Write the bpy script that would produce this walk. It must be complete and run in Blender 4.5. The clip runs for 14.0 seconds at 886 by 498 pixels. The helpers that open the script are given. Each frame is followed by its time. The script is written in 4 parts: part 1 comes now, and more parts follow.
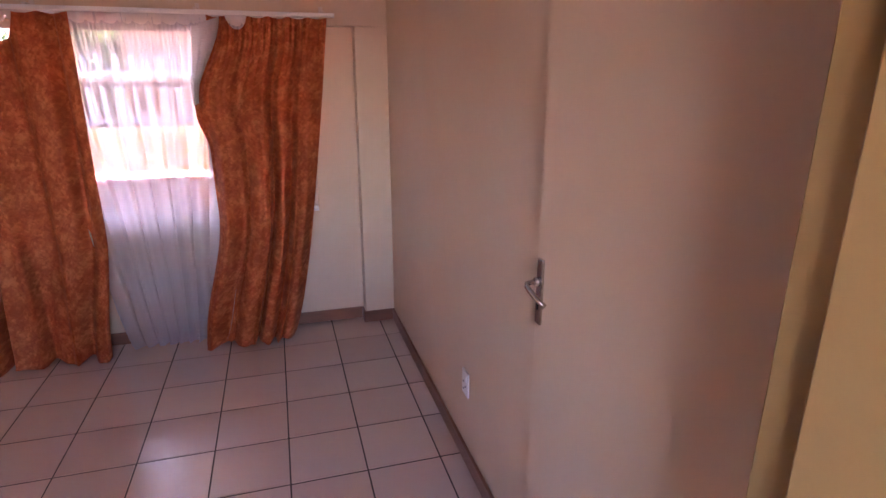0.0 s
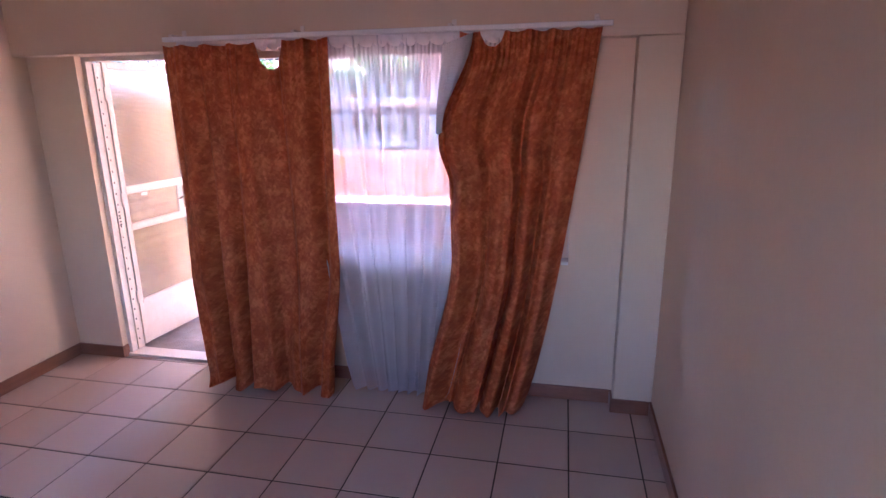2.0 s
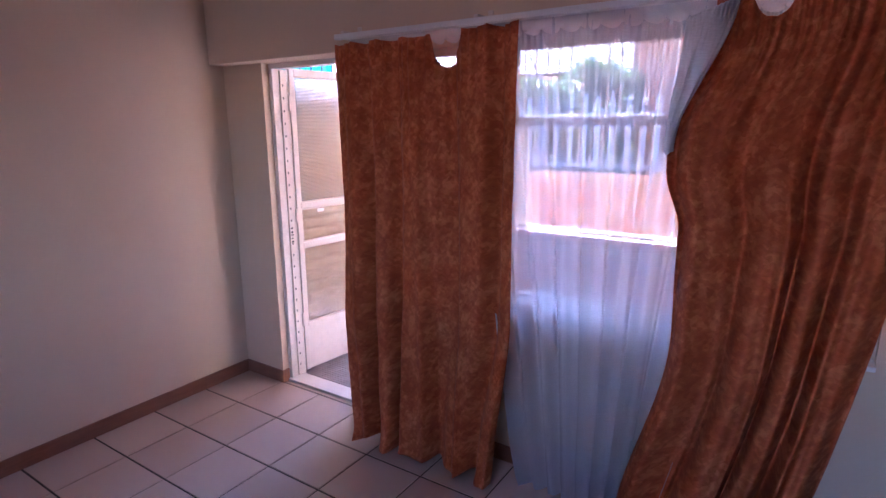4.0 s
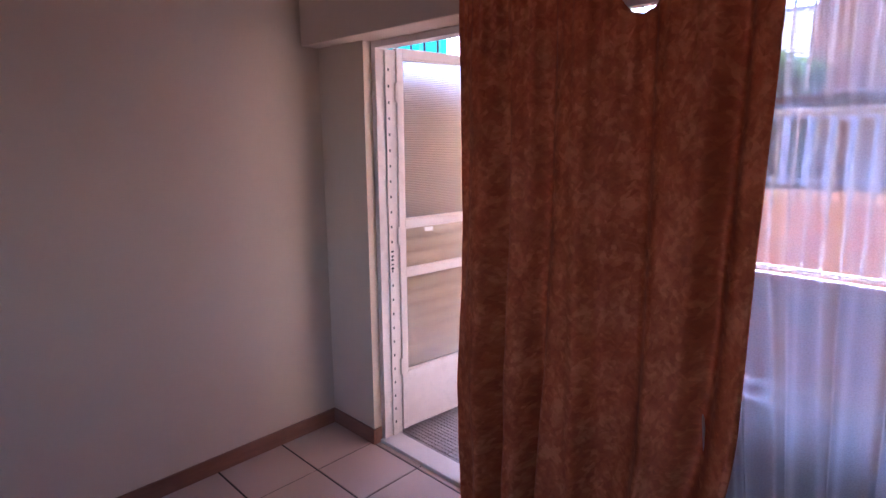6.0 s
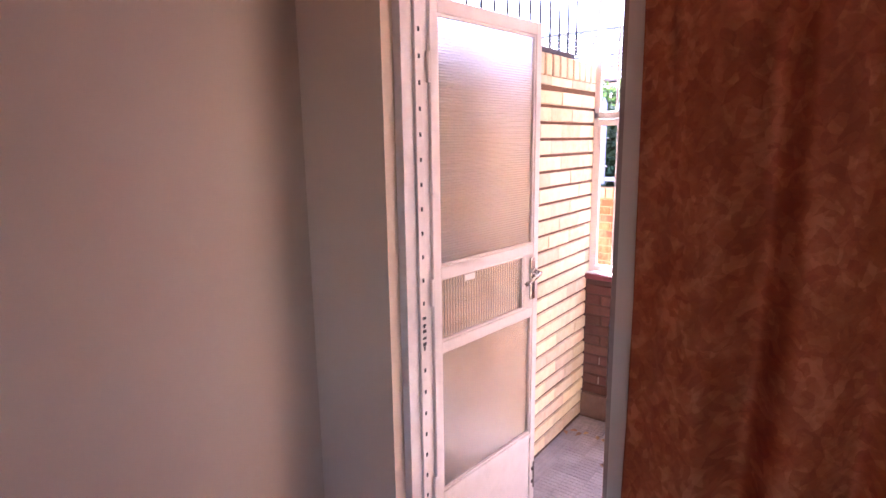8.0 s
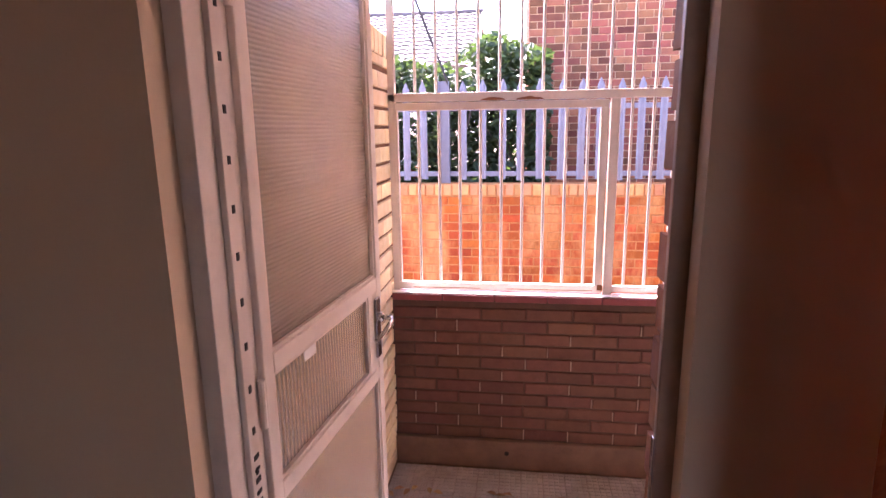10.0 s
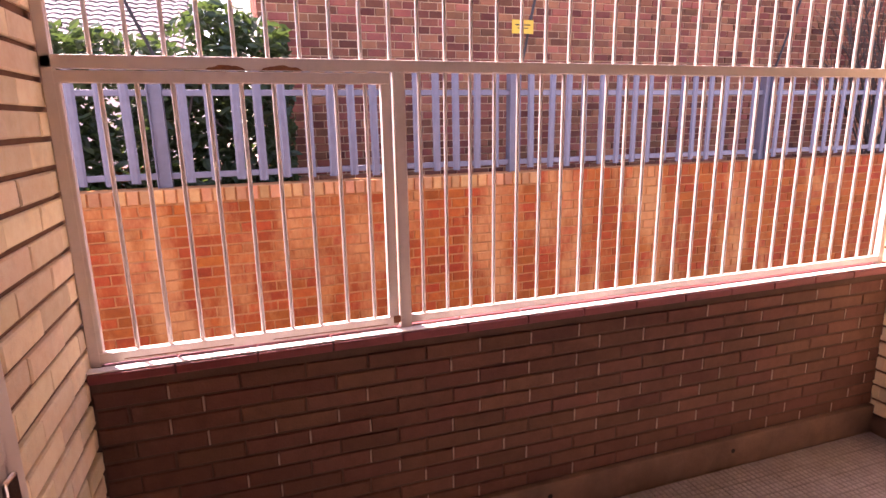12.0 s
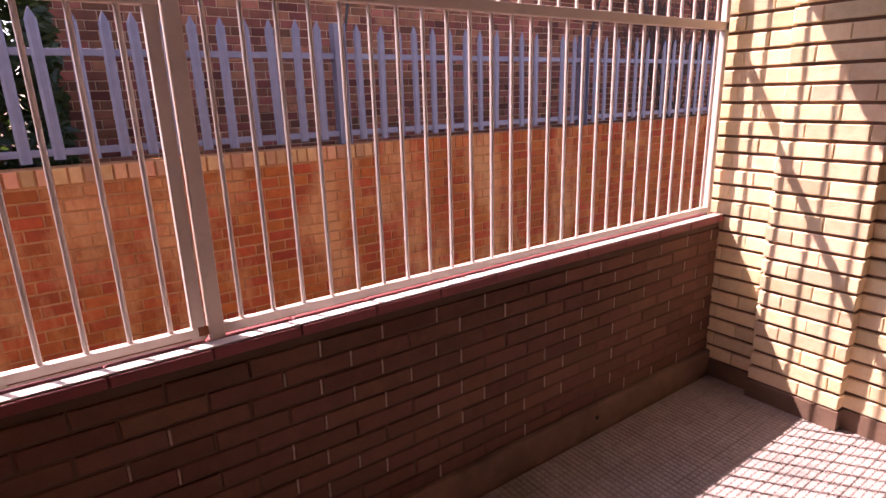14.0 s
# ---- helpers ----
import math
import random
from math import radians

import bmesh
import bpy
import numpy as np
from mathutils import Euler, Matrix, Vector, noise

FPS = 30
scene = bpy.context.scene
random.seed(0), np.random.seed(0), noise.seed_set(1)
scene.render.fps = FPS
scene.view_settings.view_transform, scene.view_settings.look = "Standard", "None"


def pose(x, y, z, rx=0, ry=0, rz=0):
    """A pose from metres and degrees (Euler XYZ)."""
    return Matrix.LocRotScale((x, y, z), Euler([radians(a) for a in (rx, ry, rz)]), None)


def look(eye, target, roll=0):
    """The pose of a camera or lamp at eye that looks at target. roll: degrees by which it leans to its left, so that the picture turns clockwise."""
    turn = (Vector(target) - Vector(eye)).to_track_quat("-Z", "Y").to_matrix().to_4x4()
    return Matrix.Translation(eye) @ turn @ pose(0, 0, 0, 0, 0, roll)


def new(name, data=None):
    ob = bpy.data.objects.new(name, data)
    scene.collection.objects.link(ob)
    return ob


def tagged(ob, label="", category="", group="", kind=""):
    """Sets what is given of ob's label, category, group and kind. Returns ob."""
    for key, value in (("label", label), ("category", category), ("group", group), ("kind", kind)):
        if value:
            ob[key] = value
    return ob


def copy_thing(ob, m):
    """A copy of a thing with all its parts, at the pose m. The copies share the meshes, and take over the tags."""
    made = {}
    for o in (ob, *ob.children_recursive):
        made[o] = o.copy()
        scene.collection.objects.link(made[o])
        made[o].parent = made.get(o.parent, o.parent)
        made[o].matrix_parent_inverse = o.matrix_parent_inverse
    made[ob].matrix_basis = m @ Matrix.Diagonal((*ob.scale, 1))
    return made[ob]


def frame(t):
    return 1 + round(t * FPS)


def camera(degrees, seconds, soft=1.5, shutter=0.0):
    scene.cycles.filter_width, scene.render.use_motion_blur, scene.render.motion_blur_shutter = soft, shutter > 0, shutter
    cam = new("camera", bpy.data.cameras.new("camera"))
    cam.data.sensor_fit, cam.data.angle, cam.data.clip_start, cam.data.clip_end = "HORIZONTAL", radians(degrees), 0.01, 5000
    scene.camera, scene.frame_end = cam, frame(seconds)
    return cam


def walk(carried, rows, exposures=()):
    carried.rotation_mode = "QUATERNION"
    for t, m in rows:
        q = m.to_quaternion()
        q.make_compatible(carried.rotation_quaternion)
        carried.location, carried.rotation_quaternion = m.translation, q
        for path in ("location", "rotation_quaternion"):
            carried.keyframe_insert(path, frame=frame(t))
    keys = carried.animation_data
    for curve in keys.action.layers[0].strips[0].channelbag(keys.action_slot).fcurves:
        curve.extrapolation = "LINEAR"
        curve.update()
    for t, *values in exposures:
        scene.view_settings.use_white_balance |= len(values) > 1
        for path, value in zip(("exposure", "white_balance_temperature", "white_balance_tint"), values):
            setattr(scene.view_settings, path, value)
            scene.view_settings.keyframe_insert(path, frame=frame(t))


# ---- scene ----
cam = camera(76.6, 14.0)
PATH = [
    (0, (2.812, -3.881, 1.727), (3.347, -2.047, 1.135), 0.0),
    (0.5, (2.963, -3.701, 1.736), (3.298, -1.812, 1.173), -0.2),
    (1, (3.021, -3.497, 1.697), (3.12, -1.569, 1.174), -0.5),
    (1.5, (3.034, -3.294, 1.721), (2.869, -1.369, 1.204), -0.7),
    (2, (3.001, -3.095, 1.728), (2.594, -1.205, 1.217), -0.7),
    (2.5, (2.958, -2.942, 1.704), (2.358, -1.095, 1.229), -0.6),
    (2.7, (2.905, -2.869, 1.696), (2.253, -1.036, 1.231), -0.5),
    (5, (2.66, -1.933, 1.628), (1.335, -0.49, 1.224), -0.5),
    (5.5, (2.415, -1.819, 1.597), (1.045, -0.414, 1.211), -0.5),
    (6, (2.16, -1.686, 1.588), (0.796, -0.278, 1.194), -0.3),
    (6.5, (1.9, -1.551, 1.624), (0.564, -0.119, 1.216), -0.4),
    (7, (1.654, -1.391, 1.612), (0.3, 0.023, 1.201), -0.4),
    (7.2, (1.554, -1.359, 1.606), (0.205, 0.062, 1.203), -0.4),
    (9.3, (0.634, -0.901, 1.551), (0.062, 0.973, 1.151), -0.9),
    (9.5, (0.595, -0.848, 1.564), (0.120, 1.052, 1.160), -0.7),
    (10, (0.496, -0.694, 1.562), (0.234, 1.245, 1.146), -0.8),
    (10.5, (0.405, -0.506, 1.565), (0.332, 1.446, 1.137), -1.1),
    (11, (0.383, -0.327, 1.523), (0.525, 1.623, 1.101), -1.1),
    (11.5, (0.389, -0.165, 1.520), (0.759, 1.754, 1.098), -0.9),
    (12, (0.436, -0.010, 1.536), (1.052, 1.839, 1.084), -0.9),
    (12.5, (0.464, 0.128, 1.541), (1.215, 1.920, 1.067), -1.1),
    (13, (0.492, 0.211, 1.514), (1.418, 1.915, 1.025), -1.0),
    (13.5, (0.528, 0.271, 1.466), (1.557, 1.911, 0.967), -1.1),
    (14, (0.603, 0.321, 1.438), (1.707, 1.901, 0.906), -1.6),
]
EXPOSURES = [
    (0.0, 5.4, 6500, 43), (2.5, 4.85, 5000, 34), (5.0, 4.35, 4800, 32), (6.0, 4.15, 4900, 32), (7.0, 4.7, 5200, 33),
    (9.5, 3.6, 5950, 40), (11.0, 2.85, 6850, 45), (12.5, 2.15, 7100, 50), (14.0, 1.5, 7000, 48),
]
walk(cam, [(t, look(eye, target, roll)) for t, eye, target, roll in PATH], EXPOSURES)

# ---------------- light ----------------
SUN_WAY = Vector((1.0, -1.5, -2.62)).normalized()
world = bpy.data.worlds.new("sky")
scene.world = world
world.use_nodes = True
wn = world.node_tree.nodes
sky = wn.new("ShaderNodeTexSky")
sky.sky_type = 'NISHITA'
sky.sun_disc = False
sky.sun_elevation = math.asin(-SUN_WAY.z)
sky.sun_rotation = math.atan2(-SUN_WAY.x, -SUN_WAY.y)
wn["Background"].inputs["Strength"].default_value = 0.15
world.node_tree.links.new(sky.outputs["Color"], wn["Background"].inputs["Color"])
sun = new("sun", bpy.data.lights.new("sun", 'SUN'))
sun.data.energy = 5.0
sun.data.angle = radians(0.5)
sun.data.color = (1.0, 0.95, 0.87)
sun.rotation_euler = SUN_WAY.to_track_quat("-Z", "Y").to_euler()

# added fill lamp at the unseen rear opening, which stays behind the walk
back = new("rear_window_light", bpy.data.lights.new("rear_window_light", 'AREA'))
back.data.shape = 'RECTANGLE'
back.data.size, back.data.size_y = 0.96, 1.0
back.data.energy = 0.012
back.data.color = (1.0, 0.96, 0.95)
back.matrix_world = look((2.55, -5.27, 1.55), (2.2, 0, 1.35))


# ---------------- materials ----------------
def nodes_of(name):
    m = bpy.data.materials.new(name)
    m.use_nodes = True
    return m, m.node_tree.nodes, m.node_tree.links, m.node_tree.nodes["Principled BSDF"]


def surface(name, base, other=None, scale=6.0, amount=0.5, rough=0.6, bump=0.1, grain=120.0, metal=0.0, island="",
            island_amount=0.25, stain=0.0, stain_scale=2.5, stretch=(1, 1, 1), spec=0.5, depth=0.002, wear=0.12, pale=None):
    """Paint, stone, metal: two scales of colour change, optional piece-to-piece change, fine bump."""
    m, n, l, p = nodes_of(name)
    other = other or tuple(c * 0.8 for c in base)
    tc = n.new("ShaderNodeTexCoord")
    mp = n.new("ShaderNodeMapping")
    mp.inputs["Scale"].default_value = stretch
    where = n.new("ShaderNodeNewGeometry").outputs["Position"]
    l.new(where if island else tc.outputs["Object"], mp.inputs["Vector"])
    big = n.new("ShaderNodeTexNoise")
    big.inputs["Scale"].default_value = scale
    big.inputs["Detail"].default_value = 5
    big.inputs["Roughness"].default_value = 0.65
    fine = n.new("ShaderNodeTexNoise")
    fine.inputs["Scale"].default_value = grain
    fine.inputs["Detail"].default_value = 3
    for t in (big, fine):
        l.new(mp.outputs["Vector"], t.inputs["Vector"])
    ramp = n.new("ShaderNodeMapRange")
    ramp.inputs["From Min"].default_value = 0.35
    ramp.inputs["From Max"].default_value = 0.7
    ramp.inputs["To Max"].default_value = amount
    l.new(big.outputs["Fac"], ramp.inputs["Value"])
    mix = n.new("ShaderNodeMix")
    mix.data_type = 'RGBA'
    mix.inputs["A"].default_value = (*base, 1)
    mix.inputs["B"].default_value = (*other, 1)
    l.new(ramp.outputs["Result"], mix.inputs["Factor"])
    col = mix.outputs["Result"]
    if island:
        if island == "object":
            src = n.new("ShaderNodeObjectInfo").outputs["Random"]
        else:
            src = n.new("ShaderNodeNewGeometry").outputs["Random Per Island"]
        hv = n.new("ShaderNodeHueSaturation")
        mr = n.new("ShaderNodeMapRange")
        mr.inputs["To Min"].default_value = 1 - island_amount
        mr.inputs["To Max"].default_value = 1 + island_amount
        l.new(src, mr.inputs["Value"])
        l.new(mr.outputs["Result"], hv.inputs["Value"])
        mr2 = n.new("ShaderNodeMath")
        mr2.operation = 'MULTIPLY_ADD'
        wob = n.new("ShaderNodeMath")
        wob.operation = 'PINGPONG'
        wob.inputs[1].default_value = 0.13
        l.new(src, wob.inputs[0])
        l.new(wob.outputs[0], mr2.inputs[0])
        mr2.inputs[1].default_value = min(0.22, 0.22 * island_amount / 0.25)
        mr2.inputs[2].default_value = 0.5 - min(0.0143, 0.0143 * island_amount / 0.25)
        l.new(mr2.outputs[0], hv.inputs["Hue"])
        l.new(col, hv.inputs["Color"])
        col = hv.outputs["Color"]
    if stain:
        st = n.new("ShaderNodeTexNoise")
        st.inputs["Scale"].default_value = stain_scale
        st.inputs["Detail"].default_value = 8
        st.inputs["Roughness"].default_value = 0.75
        l.new(where, st.inputs["Vector"])
        sm = n.new("ShaderNodeMapRange")
        sm.inputs["From Min"].default_value = 0.52
        sm.inputs["From Max"].default_value = 0.72
        sm.inputs["To Max"].default_value = stain
        l.new(st.outputs["Fac"], sm.inputs["Value"])
        dm = n.new("ShaderNodeMix")
        dm.data_type = 'RGBA'
        dm.inputs["B"].default_value = (*[c * 0.45 for c in base], 1)
        l.new(sm.outputs["Result"], dm.inputs["Factor"])
        l.new(col, dm.inputs["A"])
        col = dm.outputs["Result"]
    if pale:
        pn = n.new("ShaderNodeTexNoise")
        pn.inputs["Scale"].default_value = 1.5
        pn.inputs["Detail"].default_value = 6
        pn.inputs["Roughness"].default_value = 0.7
        pv_map = n.new("ShaderNodeMapping")
        pv_map.inputs["Scale"].default_value = (1.5, 1.0, 0.55)
        l.new(where, pv_map.inputs["Vector"])
        l.new(pv_map.outputs["Vector"], pn.inputs["Vector"])
        pm = n.new("ShaderNodeMapRange")
        pm.inputs["From Min"].default_value = 0.48
        pm.inputs["From Max"].default_value = 0.64
        pm.inputs["To Max"].default_value = 0.7
        l.new(pn.outputs["Fac"], pm.inputs["Value"])
        px = n.new("ShaderNodeMix")
        px.data_type = 'RGBA'
        px.inputs["B"].default_value = (*pale, 1)
        l.new(pm.outputs["Result"], px.inputs["Factor"])
        l.new(col, px.inputs["A"])
        col = px.outputs["Result"]
    l.new(col, p.inputs["Base Color"])
    rr = n.new("ShaderNodeMapRange")
    rr.inputs["To Min"].default_value = max(0.02, rough - wear)
    rr.inputs["To Max"].default_value = min(1, rough + wear)
    l.new(fine.outputs["Fac"], rr.inputs["Value"])
    l.new(rr.outputs["Result"], p.inputs["Roughness"])
    p.inputs["Metallic"].default_value = metal
    p.inputs["Specular IOR Level"].default_value = spec
    if bump:
        b = n.new("ShaderNodeBump")
        b.inputs["Strength"].default_value = bump
        b.inputs["Distance"].default_value = depth
        l.new(fine.outputs["Fac"], b.inputs["Height"])
        l.new(b.outputs["Normal"], p.inputs["Normal"])
    return m


PLASTER = surface("cream_plaster", (0.68, 0.52, 0.365), (0.63, 0.47, 0.325), 1.6, 0.7, 0.55, 0.25, 60, spec=0.35)
CEILING_PAINT = surface("white_ceiling_paint", (0.78, 0.76, 0.72), None, 2, 0.3, 0.8, 0.2, 80)
LEAF_PAINT = surface("cream_door_paint", (0.68, 0.52, 0.365), (0.64, 0.48, 0.33), 2.2, 0.5, 0.42, 0.12, 50, spec=0.4)
OLIVE_PAINT = surface("olive_frame_paint", (0.38, 0.26, 0.10), (0.32, 0.21, 0.075), 4, 0.6, 0.45, 0.1, 60)
TILE = surface("glazed_beige_tile", (0.56, 0.42, 0.34), (0.50, 0.37, 0.30), 1.3, 0.35, 0.22, 0.0, 14, island="object", island_amount=0.07, spec=0.5, wear=0.015)
GROUT = surface("dark_grout", (0.06, 0.04, 0.032), (0.035, 0.024, 0.02), 14, 0.8, 0.9, 0.3, 200)
SKIRT = surface("brown_skirting", (0.27, 0.115, 0.06), (0.18, 0.075, 0.04), 5, 0.8, 0.42, 0.15, 70, stretch=(1, 1, 6))
STEEL_WHITE = surface("white_steel_paint", (0.72, 0.63, 0.555), (0.60, 0.50, 0.42), 9, 0.45, 0.42, 0.12, 60, stain=0.25, stain_scale=14)
# steel browned to carry the shade and warm brick bounce on the lock jamb
STEEL_WARM_SHADE = surface("brown_steel_paint", (0.40, 0.26, 0.18), (0.30, 0.19, 0.13), 9, 0.6, 0.45, 0.12, 60, stain=0.3, stain_scale=14)
RUST = surface("rust", (0.30, 0.115, 0.045), (0.13, 0.045, 0.02), 30, 0.9, 0.9, 0.5, 160)
CHROME = surface("worn_chrome", (0.50, 0.46, 0.42), None, 20, 0.3, 0.2, 0.02, 80, metal=1.0)
BLACK = surface("black_gap", (0.02, 0.018, 0.016), None, 20, 0.3, 0.8, 0.1, 80)
PLASTIC = surface("white_plastic", (0.78, 0.77, 0.75), (0.72, 0.70, 0.68), 9, 0.3, 0.35, 0.02, 90)
YELLOW_BRICK = surface("yellow_face_brick", (0.82, 0.67, 0.44), (0.73, 0.52, 0.29), 22, 0.7, 0.85, 0.6, 160, island="object", island_amount=0.2, stain=0.3, stain_scale=9, spec=0.25)
HOUSE_BRICK = surface("red_brown_face_brick", (0.37, 0.19, 0.125), (0.29, 0.14, 0.09), 26, 0.8, 0.85, 0.5, 160, island="object", island_amount=0.14, stain=0.35, stain_scale=12, spec=0.25)
PARAPET_BRICK = surface("brown_face_brick", (0.155, 0.074, 0.049), (0.115, 0.053, 0.036), 16, 0.8, 0.85, 0.6, 150, island="object", island_amount=0.2, stain=0.7, stain_scale=2.2, spec=0.25)
MORTAR_DARK = surface("dark_mortar", (0.115, 0.07, 0.05), (0.08, 0.05, 0.036), 12, 0.8, 0.95, 0.7, 120, spec=0.2)
MORTAR_BROWN = surface("brown_mortar", (0.22, 0.12, 0.07), (0.15, 0.08, 0.05), 12, 0.8, 0.95, 0.7, 120, spec=0.2)
MORTAR_LIGHT = surface("pale_mortar", (0.62, 0.41, 0.25), (0.44, 0.27, 0.16), 12, 0.8, 0.95, 0.7, 120, spec=0.2)
MORTAR_GARDEN = surface("sandy_mortar", (0.56, 0.24, 0.085), (0.40, 0.16, 0.055), 12, 0.8, 0.95, 0.7, 120, spec=0.2)
PERPEND = surface("pale_perpend_mortar", (0.38, 0.29, 0.22), (0.24, 0.18, 0.14), 30, 0.8, 0.95, 0.7, 120, spec=0.2)
GARDEN_BRICK = surface("orange_stock_brick", (0.47, 0.098, 0.018), (0.32, 0.06, 0.013), 14, 0.8, 0.85, 0.6, 150, island="object", island_amount=0.18, stain=0.45, stain_scale=2.3, spec=0.25, pale=(0.72, 0.33, 0.11))
GARDEN_BRICK_FAR = surface("orange_stock_brick_joined", (0.47, 0.098, 0.018), (0.32, 0.06, 0.013), 14, 0.8, 0.85, 0.6, 150, island="island", island_amount=0.18, stain=0.45, stain_scale=2.3, spec=0.25, pale=(0.72, 0.33, 0.11))
COPING_BRICK = surface("ochre_coping_brick", (0.64, 0.31, 0.12), (0.54, 0.22, 0.08), 14, 0.8, 0.85, 0.6, 150, island="object", island_amount=0.25, stain=0.3, stain_scale=3, spec=0.25)
RED_BRICK = surface("red_clinker_brick", (0.29, 0.10, 0.052), (0.19, 0.062, 0.036), 9, 0.9, 0.85, 0.6, 120, island="island", island_amount=0.5, stain=0.3, stain_scale=3, spec=0.25)
COPING = surface("oxblood_sill_paint", (0.23, 0.05, 0.05), (0.16, 0.035, 0.035), 9, 0.8, 0.6, 0.3, 90, stain=0.4, stain_scale=8)
SUNLIT_CEMENT = surface("pale_cement", (0.74, 0.69, 0.64), (0.62, 0.56, 0.51), 11, 0.7, 0.85, 0.4, 90, stain=0.3, stain_scale=12)
PLINTH = surface("grey_brown_render", (0.22, 0.135, 0.09), (0.14, 0.085, 0.058), 6, 0.9, 0.9, 0.6, 90, stain=0.6, stain_scale=4)
PORCH_TILE = surface("nubbed_grey_paver", (0.37, 0.315, 0.29), (0.26, 0.215, 0.195), 7, 0.8, 0.8, 0.5, 120, island="island", island_amount=0.08, stain=0.45, stain_scale=3)
PORCH_TILE_PIECE = surface("nubbed_paver_piece", (0.37, 0.315, 0.29), (0.26, 0.215, 0.195), 7, 0.8, 0.8, 0.5, 120, island="object", island_amount=0.08, stain=0.45, stain_scale=3)
PALE_STEEL = surface("galvanised_palisade", (0.23, 0.22, 0.255), (0.17, 0.16, 0.19), 7, 0.8, 0.5, 0.2, 90, metal=0.25)
YELLOW_SIGN = surface("yellow_sign_paint", (0.75, 0.48, 0.03), (0.62, 0.38, 0.03), 12, 0.5, 0.5, 0.1, 80)
ROOF_TILE = surface("grey_roof_tile", (0.13, 0.115, 0.115), (0.085, 0.075, 0.075), 9, 0.8, 0.8, 0.4, 60, island="island", island_amount=0.25)
WHITE_PAINT = surface("white_wall_paint", (0.80, 0.78, 0.74), (0.70, 0.67, 0.62), 3, 0.6, 0.7, 0.2, 60)
TIMBER = surface("weathered_timber", (0.18, 0.11, 0.075), (0.11, 0.07, 0.05), 8, 0.8, 0.8, 0.4, 90, stretch=(1, 1, 8))
BARK = surface("bark", (0.10, 0.075, 0.055), (0.05, 0.04, 0.03), 12, 0.9, 0.95, 0.8, 60)
SOIL = surface("bare_soil", (0.24, 0.16, 0.11), (0.15, 0.10, 0.07), 1.4, 0.8, 0.95, 0.6, 25, stain=0.3)
DRY_LEAF = surface("dry_leaf", (0.36, 0.22, 0.11), (0.22, 0.12, 0.06), 40, 0.9, 0.8, 0.3, 200, island="object", island_amount=0.35)
TURQUOISE = surface("turquoise_sheet", (0.02, 0.42, 0.36), (0.015, 0.30, 0.27), 3, 0.6, 0.5, 0.1, 30)
CABLE = surface("black_steel", (0.03, 0.03, 0.03), None, 20, 0.4, 0.5, 0.1, 60)
PAPER = surface("white_sticker", (0.8, 0.78, 0.74), (0.7, 0.68, 0.62), 30, 0.4, 0.6, 0.02, 90)


def leaf_material(name, base, other):
    m = surface(name, base, other, 30, 0.8, 0.45, 0.1, 90, island="island", island_amount=0.4, spec=0.4)
    n, l = m.node_tree.nodes, m.node_tree.links
    t = n.new("ShaderNodeBsdfTranslucent")
    t.inputs["Color"].default_value = (base[0] * 2.2, base[1] * 2.4, base[2] * 1.2, 1)
    mix = n.new("ShaderNodeMixShader")
    mix.inputs[0].default_value = 0.25
    l.new(n["Principled BSDF"].outputs[0], mix.inputs[1])
    l.new(t.outputs[0], mix.inputs[2])
    l.new(mix.outputs[0], n["Material Output"].inputs[0])
    return m


LEAVES = leaf_material("hedge_leaf", (0.048, 0.078, 0.032), (0.02, 0.036, 0.02))


